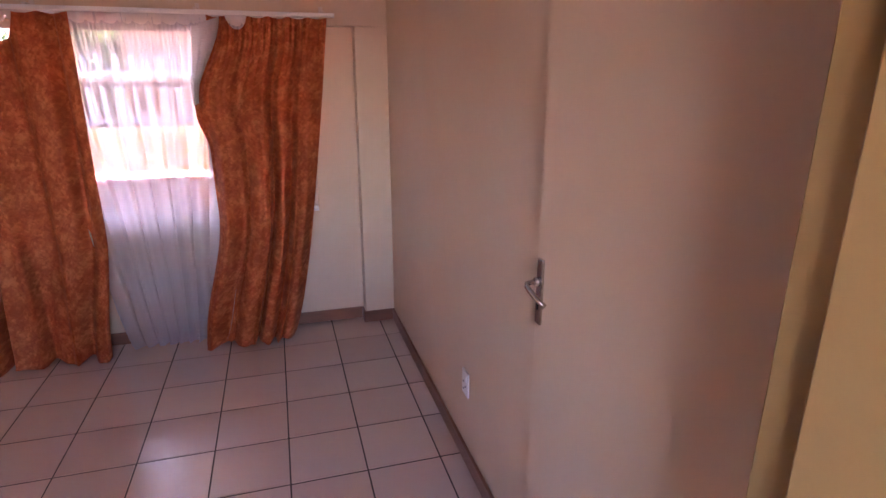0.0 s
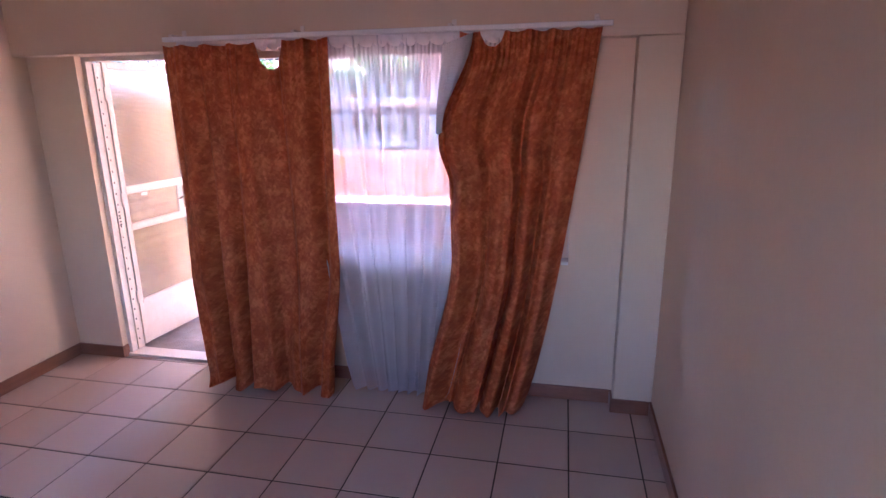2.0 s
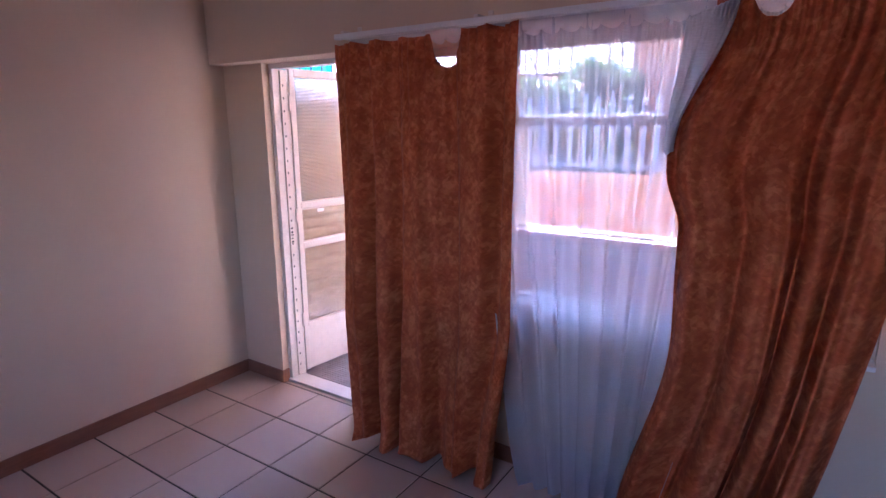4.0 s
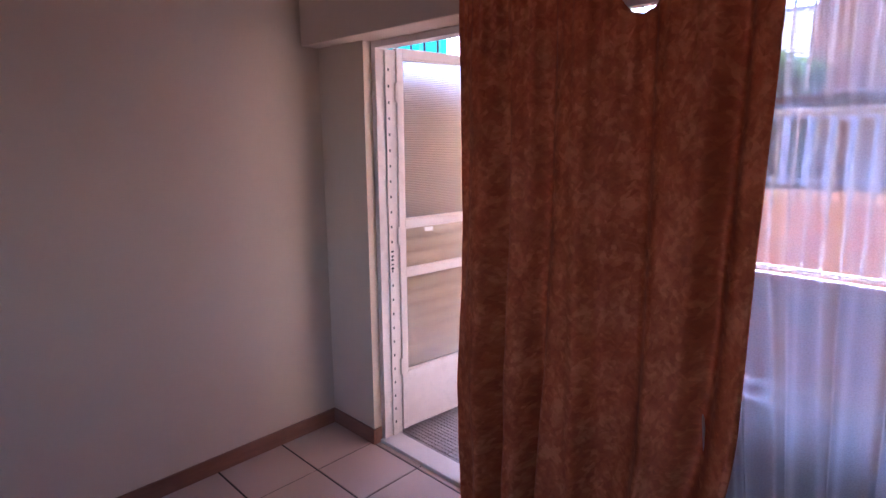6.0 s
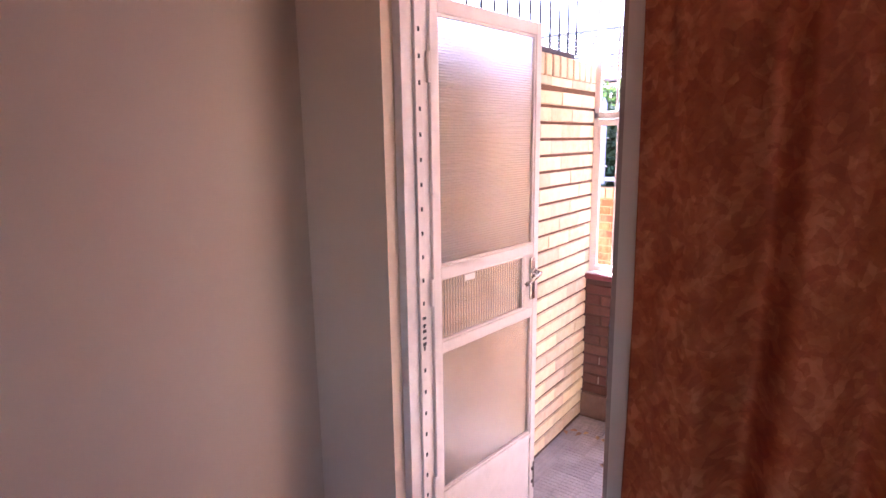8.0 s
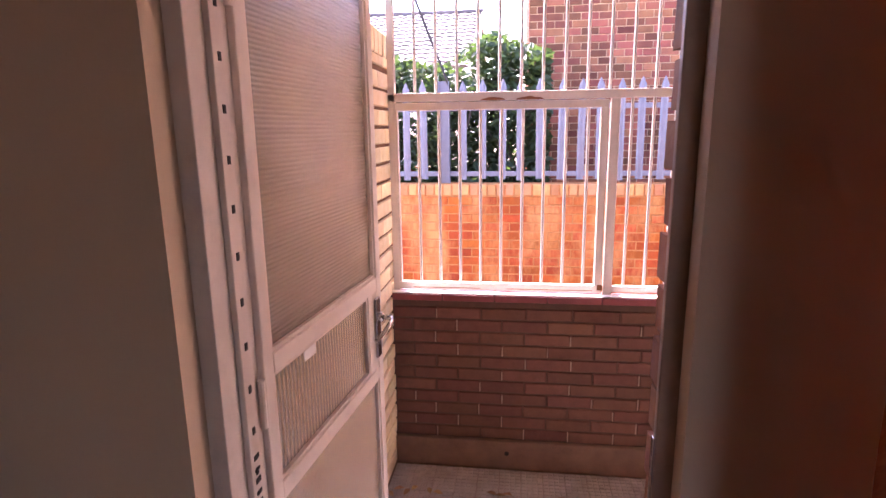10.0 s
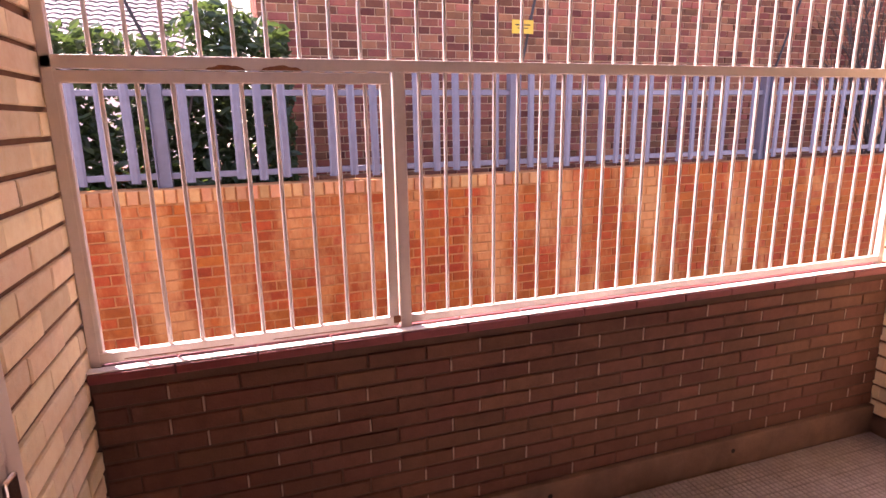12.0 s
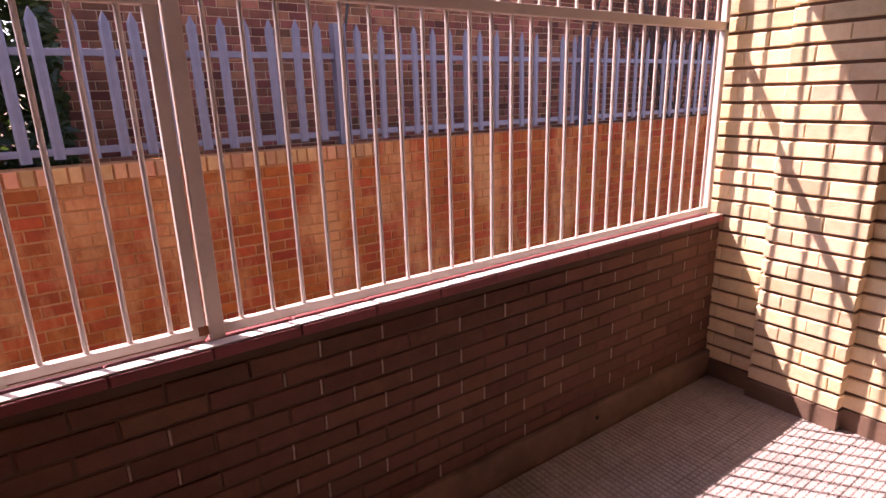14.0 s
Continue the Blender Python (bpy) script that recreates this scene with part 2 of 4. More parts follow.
def cloth_material():
    """Heavy orange jacquard: mottled leaf pattern woven in two tones, a little light coming through."""
    m, n, l, p = nodes_of("orange_jacquard")
    tc = n.new("ShaderNodeTexCoord")
    mp = n.new("ShaderNodeMapping")
    mp.inputs["Scale"].default_value = (1, 1, 1.0)
    l.new(tc.outputs["UV"], mp.inputs["Vector"])
    warp = n.new("ShaderNodeTexNoise")
    warp.inputs["Scale"].default_value = 30
    warp.inputs["Detail"].default_value = 3
    l.new(mp.outputs["Vector"], warp.inputs["Vector"])
    bent = n.new("ShaderNodeVectorMath")
    bent.operation = 'MULTIPLY_ADD'
    bent.inputs[1].default_value = (0.022, 0.022, 0.0)
    l.new(warp.outputs["Color"], bent.inputs[0])
    l.new(mp.outputs["Vector"], bent.inputs[2])
    blot = n.new("ShaderNodeTexNoise")
    blot.inputs["Scale"].default_value = 9
    blot.inputs["Detail"].default_value = 3
    l.new(mp.outputs["Vector"], blot.inputs["Vector"])
    total = blot.outputs["Fac"]
    for turn, size, weight in ((0.7, 36, 0.34), (-0.8, 44, 0.30), (0.1, 80, 0.14)):
        rot = n.new("ShaderNodeMapping")
        rot.inputs["Rotation"].default_value = (0, 0, turn)
        rot.vector_type = 'TEXTURE'
        rot.inputs["Scale"].default_value = (1 / size, 0.55 / size, 1)
        l.new(bent.outputs[0], rot.inputs["Vector"])
        vor = n.new("ShaderNodeTexVoronoi")
        vor.voronoi_dimensions = '2D'
        vor.feature = 'SMOOTH_F1'
        vor.inputs["Smoothness"].default_value = 0.12
        vor.inputs["Scale"].default_value = 1.0
        l.new(rot.outputs["Vector"], vor.inputs["Vector"])
        ad = n.new("ShaderNodeMath")
        ad.operation = 'MULTIPLY_ADD'
        ad.inputs[1].default_value = weight
        l.new(vor.outputs["Color"], ad.inputs[0])
        l.new(total, ad.inputs[2])
        total = ad.outputs[0]
    sm = n.new("ShaderNodeMath")
    sm.operation = 'SUBTRACT'
    sm.inputs[1].default_value = 0.39
    l.new(total, sm.inputs[0])
    rp = n.new("ShaderNodeValToRGB")
    e = rp.color_ramp.elements
    e[0].position, e[0].color = 0.26, (0.36, 0.072, 0.020, 1)
    e[1].position, e[1].color = 0.76, (0.64, 0.185, 0.066, 1)
    mid = rp.color_ramp.elements.new(0.52)
    mid.color = (0.48, 0.112, 0.034, 1)
    l.new(sm.outputs[0], rp.inputs["Fac"])
    l.new(rp.outputs["Color"], p.inputs["Base Color"])
    weave = n.new("ShaderNodeTexNoise")
    weave.inputs["Scale"].default_value = 420
    l.new(mp.outputs["Vector"], weave.inputs["Vector"])
    b = n.new("ShaderNodeBump")
    b.inputs["Strength"].default_value = 0.35
    b.inputs["Distance"].default_value = 0.002
    l.new(sm.outputs[0], b.inputs["Height"])
    b2 = n.new("ShaderNodeBump")
    b2.inputs["Strength"].default_value = 0.2
    b2.inputs["Distance"].default_value = 0.001
    l.new(weave.outputs["Fac"], b2.inputs["Height"])
    l.new(b.outputs["Normal"], b2.inputs["Normal"])
    l.new(b2.outputs["Normal"], p.inputs["Normal"])
    p.inputs["Roughness"].default_value = 0.7
    p.inputs["Specular IOR Level"].default_value = 0.2
    t = n.new("ShaderNodeBsdfTranslucent")
    l.new(rp.outputs["Color"], t.inputs["Color"])
    mix = n.new("ShaderNodeMixShader")
    mix.inputs[0].default_value = 0.14
    l.new(p.outputs[0], mix.inputs[1])
    l.new(t.outputs[0], mix.inputs[2])
    l.new(mix.outputs[0], n["Material Output"].inputs[0])
    return m


def net_material(name, clear, tint):
    m, n, l, p = nodes_of(name)
    p.inputs["Base Color"].default_value = (*tint, 1)
    p.inputs["Roughness"].default_value = 0.8
    t = n.new("ShaderNodeBsdfTranslucent")
    t.inputs["Color"].default_value = (*tint, 1)
    half = n.new("ShaderNodeMixShader")
    half.inputs[0].default_value = 0.72
    l.new(p.outputs[0], half.inputs[1])
    l.new(t.outputs[0], half.inputs[2])
    tr = n.new("ShaderNodeBsdfTransparent")
    tc = n.new("ShaderNodeTexCoord")
    no = n.new("ShaderNodeTexNoise")
    no.inputs["Scale"].default_value = 260
    l.new(tc.outputs["UV"], no.inputs["Vector"])
    mr = n.new("ShaderNodeMapRange")
    mr.inputs["To Min"].default_value = clear - 0.15
    mr.inputs["To Max"].default_value = clear + 0.15
    l.new(no.outputs["Fac"], mr.inputs["Value"])
    mix = n.new("ShaderNodeMixShader")
    l.new(mr.outputs["Result"], mix.inputs[0])
    l.new(half.outputs[0], mix.inputs[1])
    l.new(tr.outputs[0], mix.inputs[2])
    l.new(mix.outputs[0], n["Material Output"].inputs[0])
    return m


def glass_material(name, rough, bands=0.0, axis='X', lumps=0.0, tint=(0.97, 0.95, 0.93), relief=0.65, milky=0.16):
    m, n, l, p = nodes_of(name)
    p.inputs["Base Color"].default_value = (*tint, 1)
    p.inputs["Transmission Weight"].default_value = 1.0
    p.inputs["Roughness"].default_value = rough
    p.inputs["IOR"].default_value = 1.45
    tc = n.new("ShaderNodeTexCoord")
    if bands:
        w = n.new("ShaderNodeTexWave")
        w.wave_type = 'BANDS'
        w.bands_direction = axis
        w.inputs["Scale"].default_value = bands
        w.inputs["Distortion"].default_value = 0.25
        w.inputs["Detail"].default_value = 1
        l.new(tc.outputs["Object"], w.inputs["Vector"])
        h = w.outputs["Fac"]
    elif lumps:
        w = n.new("ShaderNodeTexNoise")
        w.inputs["Scale"].default_value = lumps
        w.inputs["Detail"].default_value = 2
        l.new(tc.outputs["Object"], w.inputs["Vector"])
        h = w.outputs["Fac"]
    if bands or lumps:
        b = n.new("ShaderNodeBump")
        b.inputs["Strength"].default_value = relief
        b.inputs["Distance"].default_value = 0.004
        l.new(h, b.inputs["Height"])
        l.new(b.outputs["Normal"], p.inputs["Normal"])
    milk = n.new("ShaderNodeBsdfTranslucent")
    milk.inputs["Color"].default_value = (0.93, 0.89, 0.86, 1)
    mix = n.new("ShaderNodeMixShader")
    mix.inputs[0].default_value = milky
    l.new(p.outputs[0], mix.inputs[1])
    l.new(milk.outputs[0], mix.inputs[2])
    l.new(mix.outputs[0], n["Material Output"].inputs[0])
    return m


def pane_material():
    m, n, l, p = nodes_of("clear_window_glass")
    tr = n.new("ShaderNodeBsdfTransparent")
    tr.inputs["Color"].default_value = (0.93, 0.95, 0.95, 1)
    g = n.new("ShaderNodeBsdfGlossy")
    g.inputs["Roughness"].default_value = 0.02
    f = n.new("ShaderNodeFresnel")
    f.inputs["IOR"].default_value = 1.45
    mix = n.new("ShaderNodeMixShader")
    l.new(f.outputs[0], mix.inputs[0])
    l.new(tr.outputs[0], mix.inputs[1])
    l.new(g.outputs[0], mix.inputs[2])
    l.new(mix.outputs[0], n["Material Output"].inputs[0])
    return m


CURTAIN = cloth_material()
NET = net_material("white_net", 0.42, (0.76, 0.78, 0.87))
LINING = net_material("grey_white_lining", 0.16, (0.72, 0.70, 0.72))
REEDED = glass_material("reeded_glass_level", 0.14, 36.0, 'Z', relief=0.6, milky=0.34)
REEDED_UP = glass_material("reeded_glass_upright", 0.22, 22.0, 'X', relief=0.35)
HAMMERED = glass_material("hammered_glass", 0.18, lumps=70.0, milky=0.25)
WINDOW_GLASS = pane_material()


# ---------------- mesh helpers ----------------
def finish(name, bm, material, parent=None, label="", smooth=False):
    me = bpy.data.meshes.new(name)
    bm.to_mesh(me)
    bm.free()
    if smooth:
        for f in me.polygons:
            f.use_smooth = True
    me.materials.append(material)
    ob = new(name, me)
    if parent is not None:
        ob.parent = parent
    if label:
        ob["label"] = label
    return ob


def part(name, bm, material, parent, label="", smooth=False):
    return finish(name, bm, material, parent, label, smooth)


def thing(name, label, category, kind="", group="", at=(0, 0, 0)):
    ob = new(name)
    ob.location = at
    ob.empty_display_size = 0.1
    return tagged(ob, label, category, group, kind)


def box(bm, x0, x1, y0, y1, z0, z1, bevel=0.0):
    vs = [bm.verts.new(v) for v in ((x0, y0, z0), (x1, y0, z0), (x1, y1, z0), (x0, y1, z0), (x0, y0, z1), (x1, y0, z1), (x1, y1, z1), (x0, y1, z1))]
    fs = [bm.faces.new([vs[i] for i in q]) for q in ((0, 3, 2, 1), (4, 5, 6, 7), (0, 1, 5, 4), (1, 2, 6, 5), (2, 3, 7, 6), (3, 0, 4, 7))]
    if bevel:
        es = list({e for f in fs for e in f.edges})
        bmesh.ops.bevel(bm, geom=es, offset=bevel, segments=2, affect='EDGES', profile=0.5)
    return bm


def boxed(*dims, bevel=0.0):
    return box(bmesh.new(), *dims, bevel=bevel)


def rod(bm, a, b, r, n=8, r2=None):
    a, b = Vector(a), Vector(b)
    turn = (b - a).to_track_quat("Z", "Y").to_matrix()
    rings = []
    for c, rad in ((a, r), (b, r if r2 is None else r2)):
        rings.append([bm.verts.new(c + turn @ Vector((rad * math.cos(2 * math.pi * i / n), rad * math.sin(2 * math.pi * i / n), 0))) for i in range(n)])
    for i in range(n):
        bm.faces.new((rings[0][i], rings[0][(i + 1) % n], rings[1][(i + 1) % n], rings[1][i]))
    bm.faces.new(rings[0][::-1])
    bm.faces.new(rings[1])
    return bm


def rodded(a, b, r, n=8):
    return rod(bmesh.new(), a, b, r, n)


def tube(bm, pts, r, n=8):
    pts = [Vector(p) for p in pts]
    rings = []
    for i, c in enumerate(pts):
        d = (pts[min(i + 1, len(pts) - 1)] - pts[max(i - 1, 0)])
        turn = d.to_track_quat("Z", "Y").to_matrix()
        rings.append([bm.verts.new(c + turn @ Vector((r * math.cos(2 * math.pi * k / n), r * math.sin(2 * math.pi * k / n), 0))) for k in range(n)])
    for p, q in zip(rings, rings[1:]):
        for k in range(n):
            bm.faces.new((p[k], p[(k + 1) % n], q[(k + 1) % n], q[k]))
    bm.faces.new(rings[0][::-1])
    bm.faces.new(rings[-1])
    return bm


def structure(name, label, category, bm, material, smooth=False):
    ob = finish(name, bm, material, None, "", smooth)
    return tagged(ob, label, category, "", "structure")


BRICK_MESHES = {}


def brick_mesh(l, h, d, material, ch=0.004, tag=""):
    """A brick centred on its face: l along x, h up, d deep (face at y=0, body towards +y), with worn front edges."""
    key = (round(l, 3), round(h, 3), round(d, 3), material.name, tag)
    if key not in BRICK_MESHES:
        rnd = random.Random(str(key))
        x, z = l / 2, h / 2
        j = lambda s: rnd.uniform(-s, s)  # noqa: E731
        front = [(-x + ch + j(.0015), j(.001), -z + ch + j(.0015)), (x - ch + j(.0015), j(.001), -z + ch + j(.0015)), (x - ch + j(.0015), j(.001), z - ch + j(.0015)), (-x + ch + j(.0015), j(.001), z - ch + j(.0015))]
        edge = [(-x + j(.001), ch, -z), (x + j(.001), ch, -z), (x + j(.001), ch, z), (-x + j(.001), ch, z)]
        back = [(-x, d, -z), (x, d, -z), (x, d, z), (-x, d, z)]
        faces = [(0, 1, 2, 3)]
        for a in (0, 4):
            for i in range(4):
                k = (i + 1) % 4
                faces.append((a + i, a + 4 + i, a + 4 + k, a + k))
        me = bpy.data.meshes.new("brick")
        me.from_pydata(front + edge + back, [], faces)
        me.update()
        me.materials.append(material)
        BRICK_MESHES[key] = me
    return BRICK_MESHES[key]


def place(name, me, parent, m):
    ob = bpy.data.objects.new(name, me)
    scene.collection.objects.link(ob)
    ob.parent = parent
    ob.matrix_local = m
    return ob


def courses(u0, u1, z0, z1, pitch, course, seed, joint=0.010, soldier=0.0, perp=None, slack=0.012):
    """Running bond: yields centre u, centre z, length, height; odd courses start with a half brick."""
    rnd = random.Random(seed)
    perp = joint if perp is None else perp
    z, k = z0, 0
    while z + course * 0.6 <= z1 - soldier:
        h = min(course, z1 - soldier - z) - joint
        u = u0 - (pitch / 2 if k % 2 else 0) - rnd.uniform(0, slack)
        while u < u1:
            a, b = max(u, u0), min(u + pitch, u1)
            if b - a > 0.035:
                yield (a + b) / 2, z + course / 2, b - a - perp, h
            u += pitch
        z += course
        k += 1
    if soldier:
        u = u0
        while u < u1 - .03:
            w = min(course, u1 - u)
            yield u + w / 2, z1 - soldier / 2, w - joint, soldier - joint
            u += course


def brick_wall(parent, items, face, material, depth, jitter=0.0015, seed=1, variants=3):
    """Lays bricks as parts. face: matrix taking (u, 0, z) of the wall to the world, +y going into the wall."""
    rnd = random.Random(seed)
    for u, z, l, h in items:
        me = brick_mesh(round(l, 2), h, depth, material, tag=str(rnd.randrange(variants)))
        m = face @ Matrix.Translation((u, rnd.uniform(-jitter, jitter), z)) @ Matrix.Rotation(rnd.uniform(-.004, .004), 4, 'Y')
        place("brick", me, parent, m)


def joined_bricks(items, face, depth, material, name, parent=None, seed=1, ch=0.004):
    rnd = random.Random(seed)
    verts, faces = [], []
    for u, z, l, h in items:
        x, zz, o = l / 2, h / 2, rnd.uniform(-.003, .003)
        base = len(verts)
        for dx, dy, dz in ((-x + ch, o, -zz + ch), (x - ch, o, -zz + ch), (x - ch, o, zz - ch), (-x + ch, o, zz - ch), (-x, o + ch, -zz), (x, o + ch, -zz), (x, o + ch, zz), (-x, o + ch, zz), (-x, depth, -zz), (x, depth, -zz), (x, depth, zz), (-x, depth, zz)):
            verts.append(face @ Vector((u + dx, dy, z + dz)))
        faces.append((base, base + 1, base + 2, base + 3))
        for a in (0, 4):
            for i in range(4):
                k = (i + 1) % 4
                faces.append((base + a + i, base + a + 4 + i, base + a + 4 + k, base + a + k))
    me = bpy.data.meshes.new(name)
    me.from_pydata([tuple(v) for v in verts], [], faces)
    me.update()
    me.materials.append(material)
    ob = new(name, me)
    if parent is not None:
        ob.parent = parent
    ob["kind"] = "stuff"
    return ob


# ---------------- room ----------------
XL, XR, YB = -0.335, 3.54, -0.10
TOP = 2.55
SOFFIT = 2.02
DOOR_L, DOOR_R = 0.020, 0.715
WIN_L, WIN_R, WIN_B, WIN_T = 0.98, 3.05, 0.84, 2.02
REAR = -3.50

wall_left = structure("wall_left", "cream plastered side wall, lightly marked", "wall", boxed(XL - 0.2, XL, -5.2, 0.12, 0, TOP), PLASTER)
wall_right = structure("wall_right", "cream plastered wall beside the inner door", "wall", boxed(XR, XR + 0.2, -5.2, 0.12, 0, TOP), PLASTER)

bm = bmesh.new()
box(bm, XL, DOOR_L, 0, 0.055, 0, SOFFIT)
box(bm, DOOR_R, WIN_L, 0, 0.055, 0, SOFFIT)
box(bm, WIN_L, WIN_R, 0, 0.055, 0, WIN_B)
box(bm, WIN_R, 3.33, 0, 0.055, 0, SOFFIT)
wall_window = structure("wall_window", "cream plastered window wall in a shallow recess", "wall", bm, PLASTER)
structure("beam", "cream plastered lintel beam over door and window", "beam", boxed(XL, XR, YB, 0.12, SOFFIT, TOP, bevel=0.006), PLASTER)
structure("pier", "cream plastered pier in the room corner", "pier", boxed(3.33, XR, YB, 0.055, 0, SOFFIT, bevel=0.006), PLASTER)

# inner doorway made wider than needed so light from behind reaches the room
bm = bmesh.new()
box(bm, XL, 0.2, REAR - 0.12, REAR, 0, TOP)
box(bm, 3.30, XR, REAR - 0.12, REAR, 0, TOP)
box(bm, 0.2, 3.30, REAR - 0.12, REAR, 2.08, TOP)
structure("wall_rear", "cream plastered wall with the inner doorway", "wall", bm, PLASTER)
# opening added out of view to let sky light in from behind
bm = bmesh.new()
box(bm, XL, XR, -5.4, -5.2, 0, 1.0)
box(bm, XL, XR, -5.4, -5.2, 2.1, TOP)
box(bm, XL, 2.05, -5.4, -5.2, 1.0, 2.1)
box(bm, 3.05, XR, -5.4, -5.2, 1.0, 2.1)
structure("wall_passage", "unseen cream plastered wall with an opening added for light", "wall", bm, PLASTER)
structure("ceiling", "flat white painted ceiling", "ceiling", boxed(XL - 0.2, XR + 0.2, -5.4, 0.12, TOP, TOP + 0.15), CEILING_PAINT)

# inner door frame with its rebate
frame_in = thing("door_frame", "olive painted steel door frame of the inner doorway", "door frame", "structure")
for x0, x1, name in ((0.20, 0.23, "jamb"), (3.27, 3.30, "jamb")):
    part(name, boxed(x0, x1, REAR - 0.135, REAR + 0.012, 0, 2.08, bevel=0.003), OLIVE_PAINT, frame_in)
part("stop", boxed(3.252, 3.27, REAR - 0.135, REAR - 0.045, 0, 2.05, bevel=0.003), OLIVE_PAINT, frame_in)
part("head", boxed(0.23, 3.27, REAR - 0.135, REAR + 0.012, 2.05, 2.08, bevel=0.003), OLIVE_PAINT, frame_in)


def lever_handle(parent, plate, m, flip=1, size=1.0):
    """Back plate and curved lever; local x along the leaf, y out of its face, z up."""
    pl = part("back_plate", boxed(-0.016, 0.016, 0, 0.009, -plate / 2, plate / 2, bevel=0.004), CHROME, parent, "worn chrome back plate")
    pl.matrix_local = m
    lv = bmesh.new()
    tube(lv, [(0, 0.008, 0.03), (0, 0.03, 0.03), (0.004 * flip, 0.045, 0.029), (0.02 * flip, 0.052, 0.026), (0.045 * flip, 0.05, 0.018), (0.07 * flip, 0.042, 0.004), (0.085 * flip, 0.03, -0.008)], 0.0075 * size, 10)
    rod(lv, (0, 0.008, 0.03), (0, 0.02, 0.03), 0.013, 14)
    part("lever", lv, CHROME, pl, "", True)
    kh = bmesh.new()
    rod(kh, (0, 0.0085, -0.035), (0, 0.0105, -0.035), 0.006, 12)
    box(kh, -0.0025, 0.0025, 0.0085, 0.0105, -0.052, -0.036)
    part("keyhole", kh, BLACK, pl)


# inner door, standing open along the wall
inner = thing("door_1", "cream painted flush door standing open beside the wall", "door", "structure")
inner.matrix_basis = pose(3.505, REAR + 0.012, 0.012, 0, 0, 90)
part("leaf", boxed(0.0, 0.935, -0.005, 0.035, 0, 2.03, bevel=0.003), LEAF_PAINT, inner)
lever_handle(inner, 0.19, pose(0.905, 0.035, 1.15), -1)

# skirting
sk = thing("baseboard", "dark brown skirting along the walls", "skirting", "structure")
for dims in ((XL, XL + 0.014, REAR, 0, 0, 0.085), (XL + 0.014, DOOR_L + 0.012, -0.014, 0, 0, 0.085), (DOOR_L, DOOR_L + 0.012, 0, 0.045, 0, 0.085),
             (DOOR_R - 0.012, DOOR_R, 0, 0.038, 0, 0.085), (DOOR_R - 0.012, 3.316, -0.014, 0, 0, 0.085), (3.316, 3.33, YB, 0, 0, 0.085),
             (3.316, XR - 0.014, YB - 0.014, YB, 0, 0.085), (XR - 0.014, XR, REAR, YB, 0, 0.085), (XL + 0.014, 0.20, REAR, REAR + 0.014, 0, 0.085)):
    part("skirting_board", boxed(*dims, bevel=0.004), SKIRT, sk)

# socket on the wall
sock = thing("wall_socket", "small white plastic socket plate on the wall", "socket")
part("plate", boxed(XR - 0.009, XR, -1.805, -1.725, 0.345, 0.465, bevel=0.003), PLASTIC, sock)
part("rocker", boxed(XR - 0.013, XR - 0.009, -1.79, -1.77, 0.42, 0.445, bevel=0.001), PLASTIC, sock)
for dy, dz in ((-1.775, 0.39), (-1.75, 0.37), (-1.75, 0.407)):
    part("pin_hole", rodded((XR - 0.0092, dy, dz), (XR - 0.0105, dy, dz), 0.005, 10), BLACK, sock)

# ---------------- glazed porch door ----------------
frame_out = thing("door_frame", "white painted steel frame of the porch door, chipped", "door frame", "structure")
part("jamb", boxed(DOOR_L, DOOR_L + 0.030, 0.048, 0.17, 0.0, SOFFIT - 0.03, bevel=0.002), STEEL_WHITE, frame_out)
part("jamb", boxed(DOOR_R - 0.026, DOOR_R + 0.02, 0.040, 0.0545, 0.0, SOFFIT - 0.03, bevel=0.002), STEEL_WARM_SHADE, frame_out, "steel lock jamb with shade and warm bounced light in its colour")
part("head", boxed(DOOR_L, DOOR_R, 0.048, 0.12, SOFFIT - 0.03, SOFFIT - 0.002, bevel=0.002), STEEL_WHITE, frame_out)
strip = part("weather_strip", boxed(DOOR_L + 0.030, DOOR_L + 0.041, 0.098, 0.132, 0.02, SOFFIT - 0.04, bevel=0.002), STEEL_WHITE, frame_out, "slotted cream weather strip")
for i in range(25):
    part("slot", boxed(DOOR_L + 0.0405, DOOR_L + 0.0425, 0.111, 0.119, 0.09 + i * 0.075, 0.103 + i * 0.075), BLACK, strip)
for i, w in enumerate((0.020, 0.014, 0.018, 0.010, 0.016)):
    part("print", boxed(DOOR_L + 0.041, DOOR_L + 0.0425, 0.108, 0.124, 0.93 + i * 0.022, 0.93 + i * 0.022 + w * 0.55), BLACK, strip)
part("strike_plate", boxed(DOOR_R - 0.029, DOOR_R - 0.026, 0.042, 0.053, 0.98, 1.14, bevel=0.001), CHROME, frame_out)
part("threshold", boxed(DOOR_L, DOOR_R - 0.045, 0.03, 0.15, -0.03, 0.018, bevel=0.004), STEEL_WHITE, frame_out, "worn white painted threshold")

leaf = thing("door_2", "white steel glazed door with three patterned panes, standing open", "door", "structure")
leaf.matrix_basis = pose(0.062, 0.168, 0.0, 0, 0, 84.4)
W, T0, T1 = 0.61, 0.0, 0.034
for u0, u1, z0, z1, name in ((0, 0.034, 0.03, 2.0, "stile"), (W - 0.034, W, 0.03, 2.0, "stile"), (0.034, W - 0.034, 1.955, 2.0, "rail"),
                             (0.034, W - 0.034, 1.135, 1.173, "rail"), (0.034, W - 0.034, 0.88, 0.915, "rail"), (0.034, W - 0.034, 0.335, 0.36, "rail")):
    part(name, boxed(u0, u1, T0, T1, z0, z1, bevel=0.003), STEEL_WHITE, leaf)
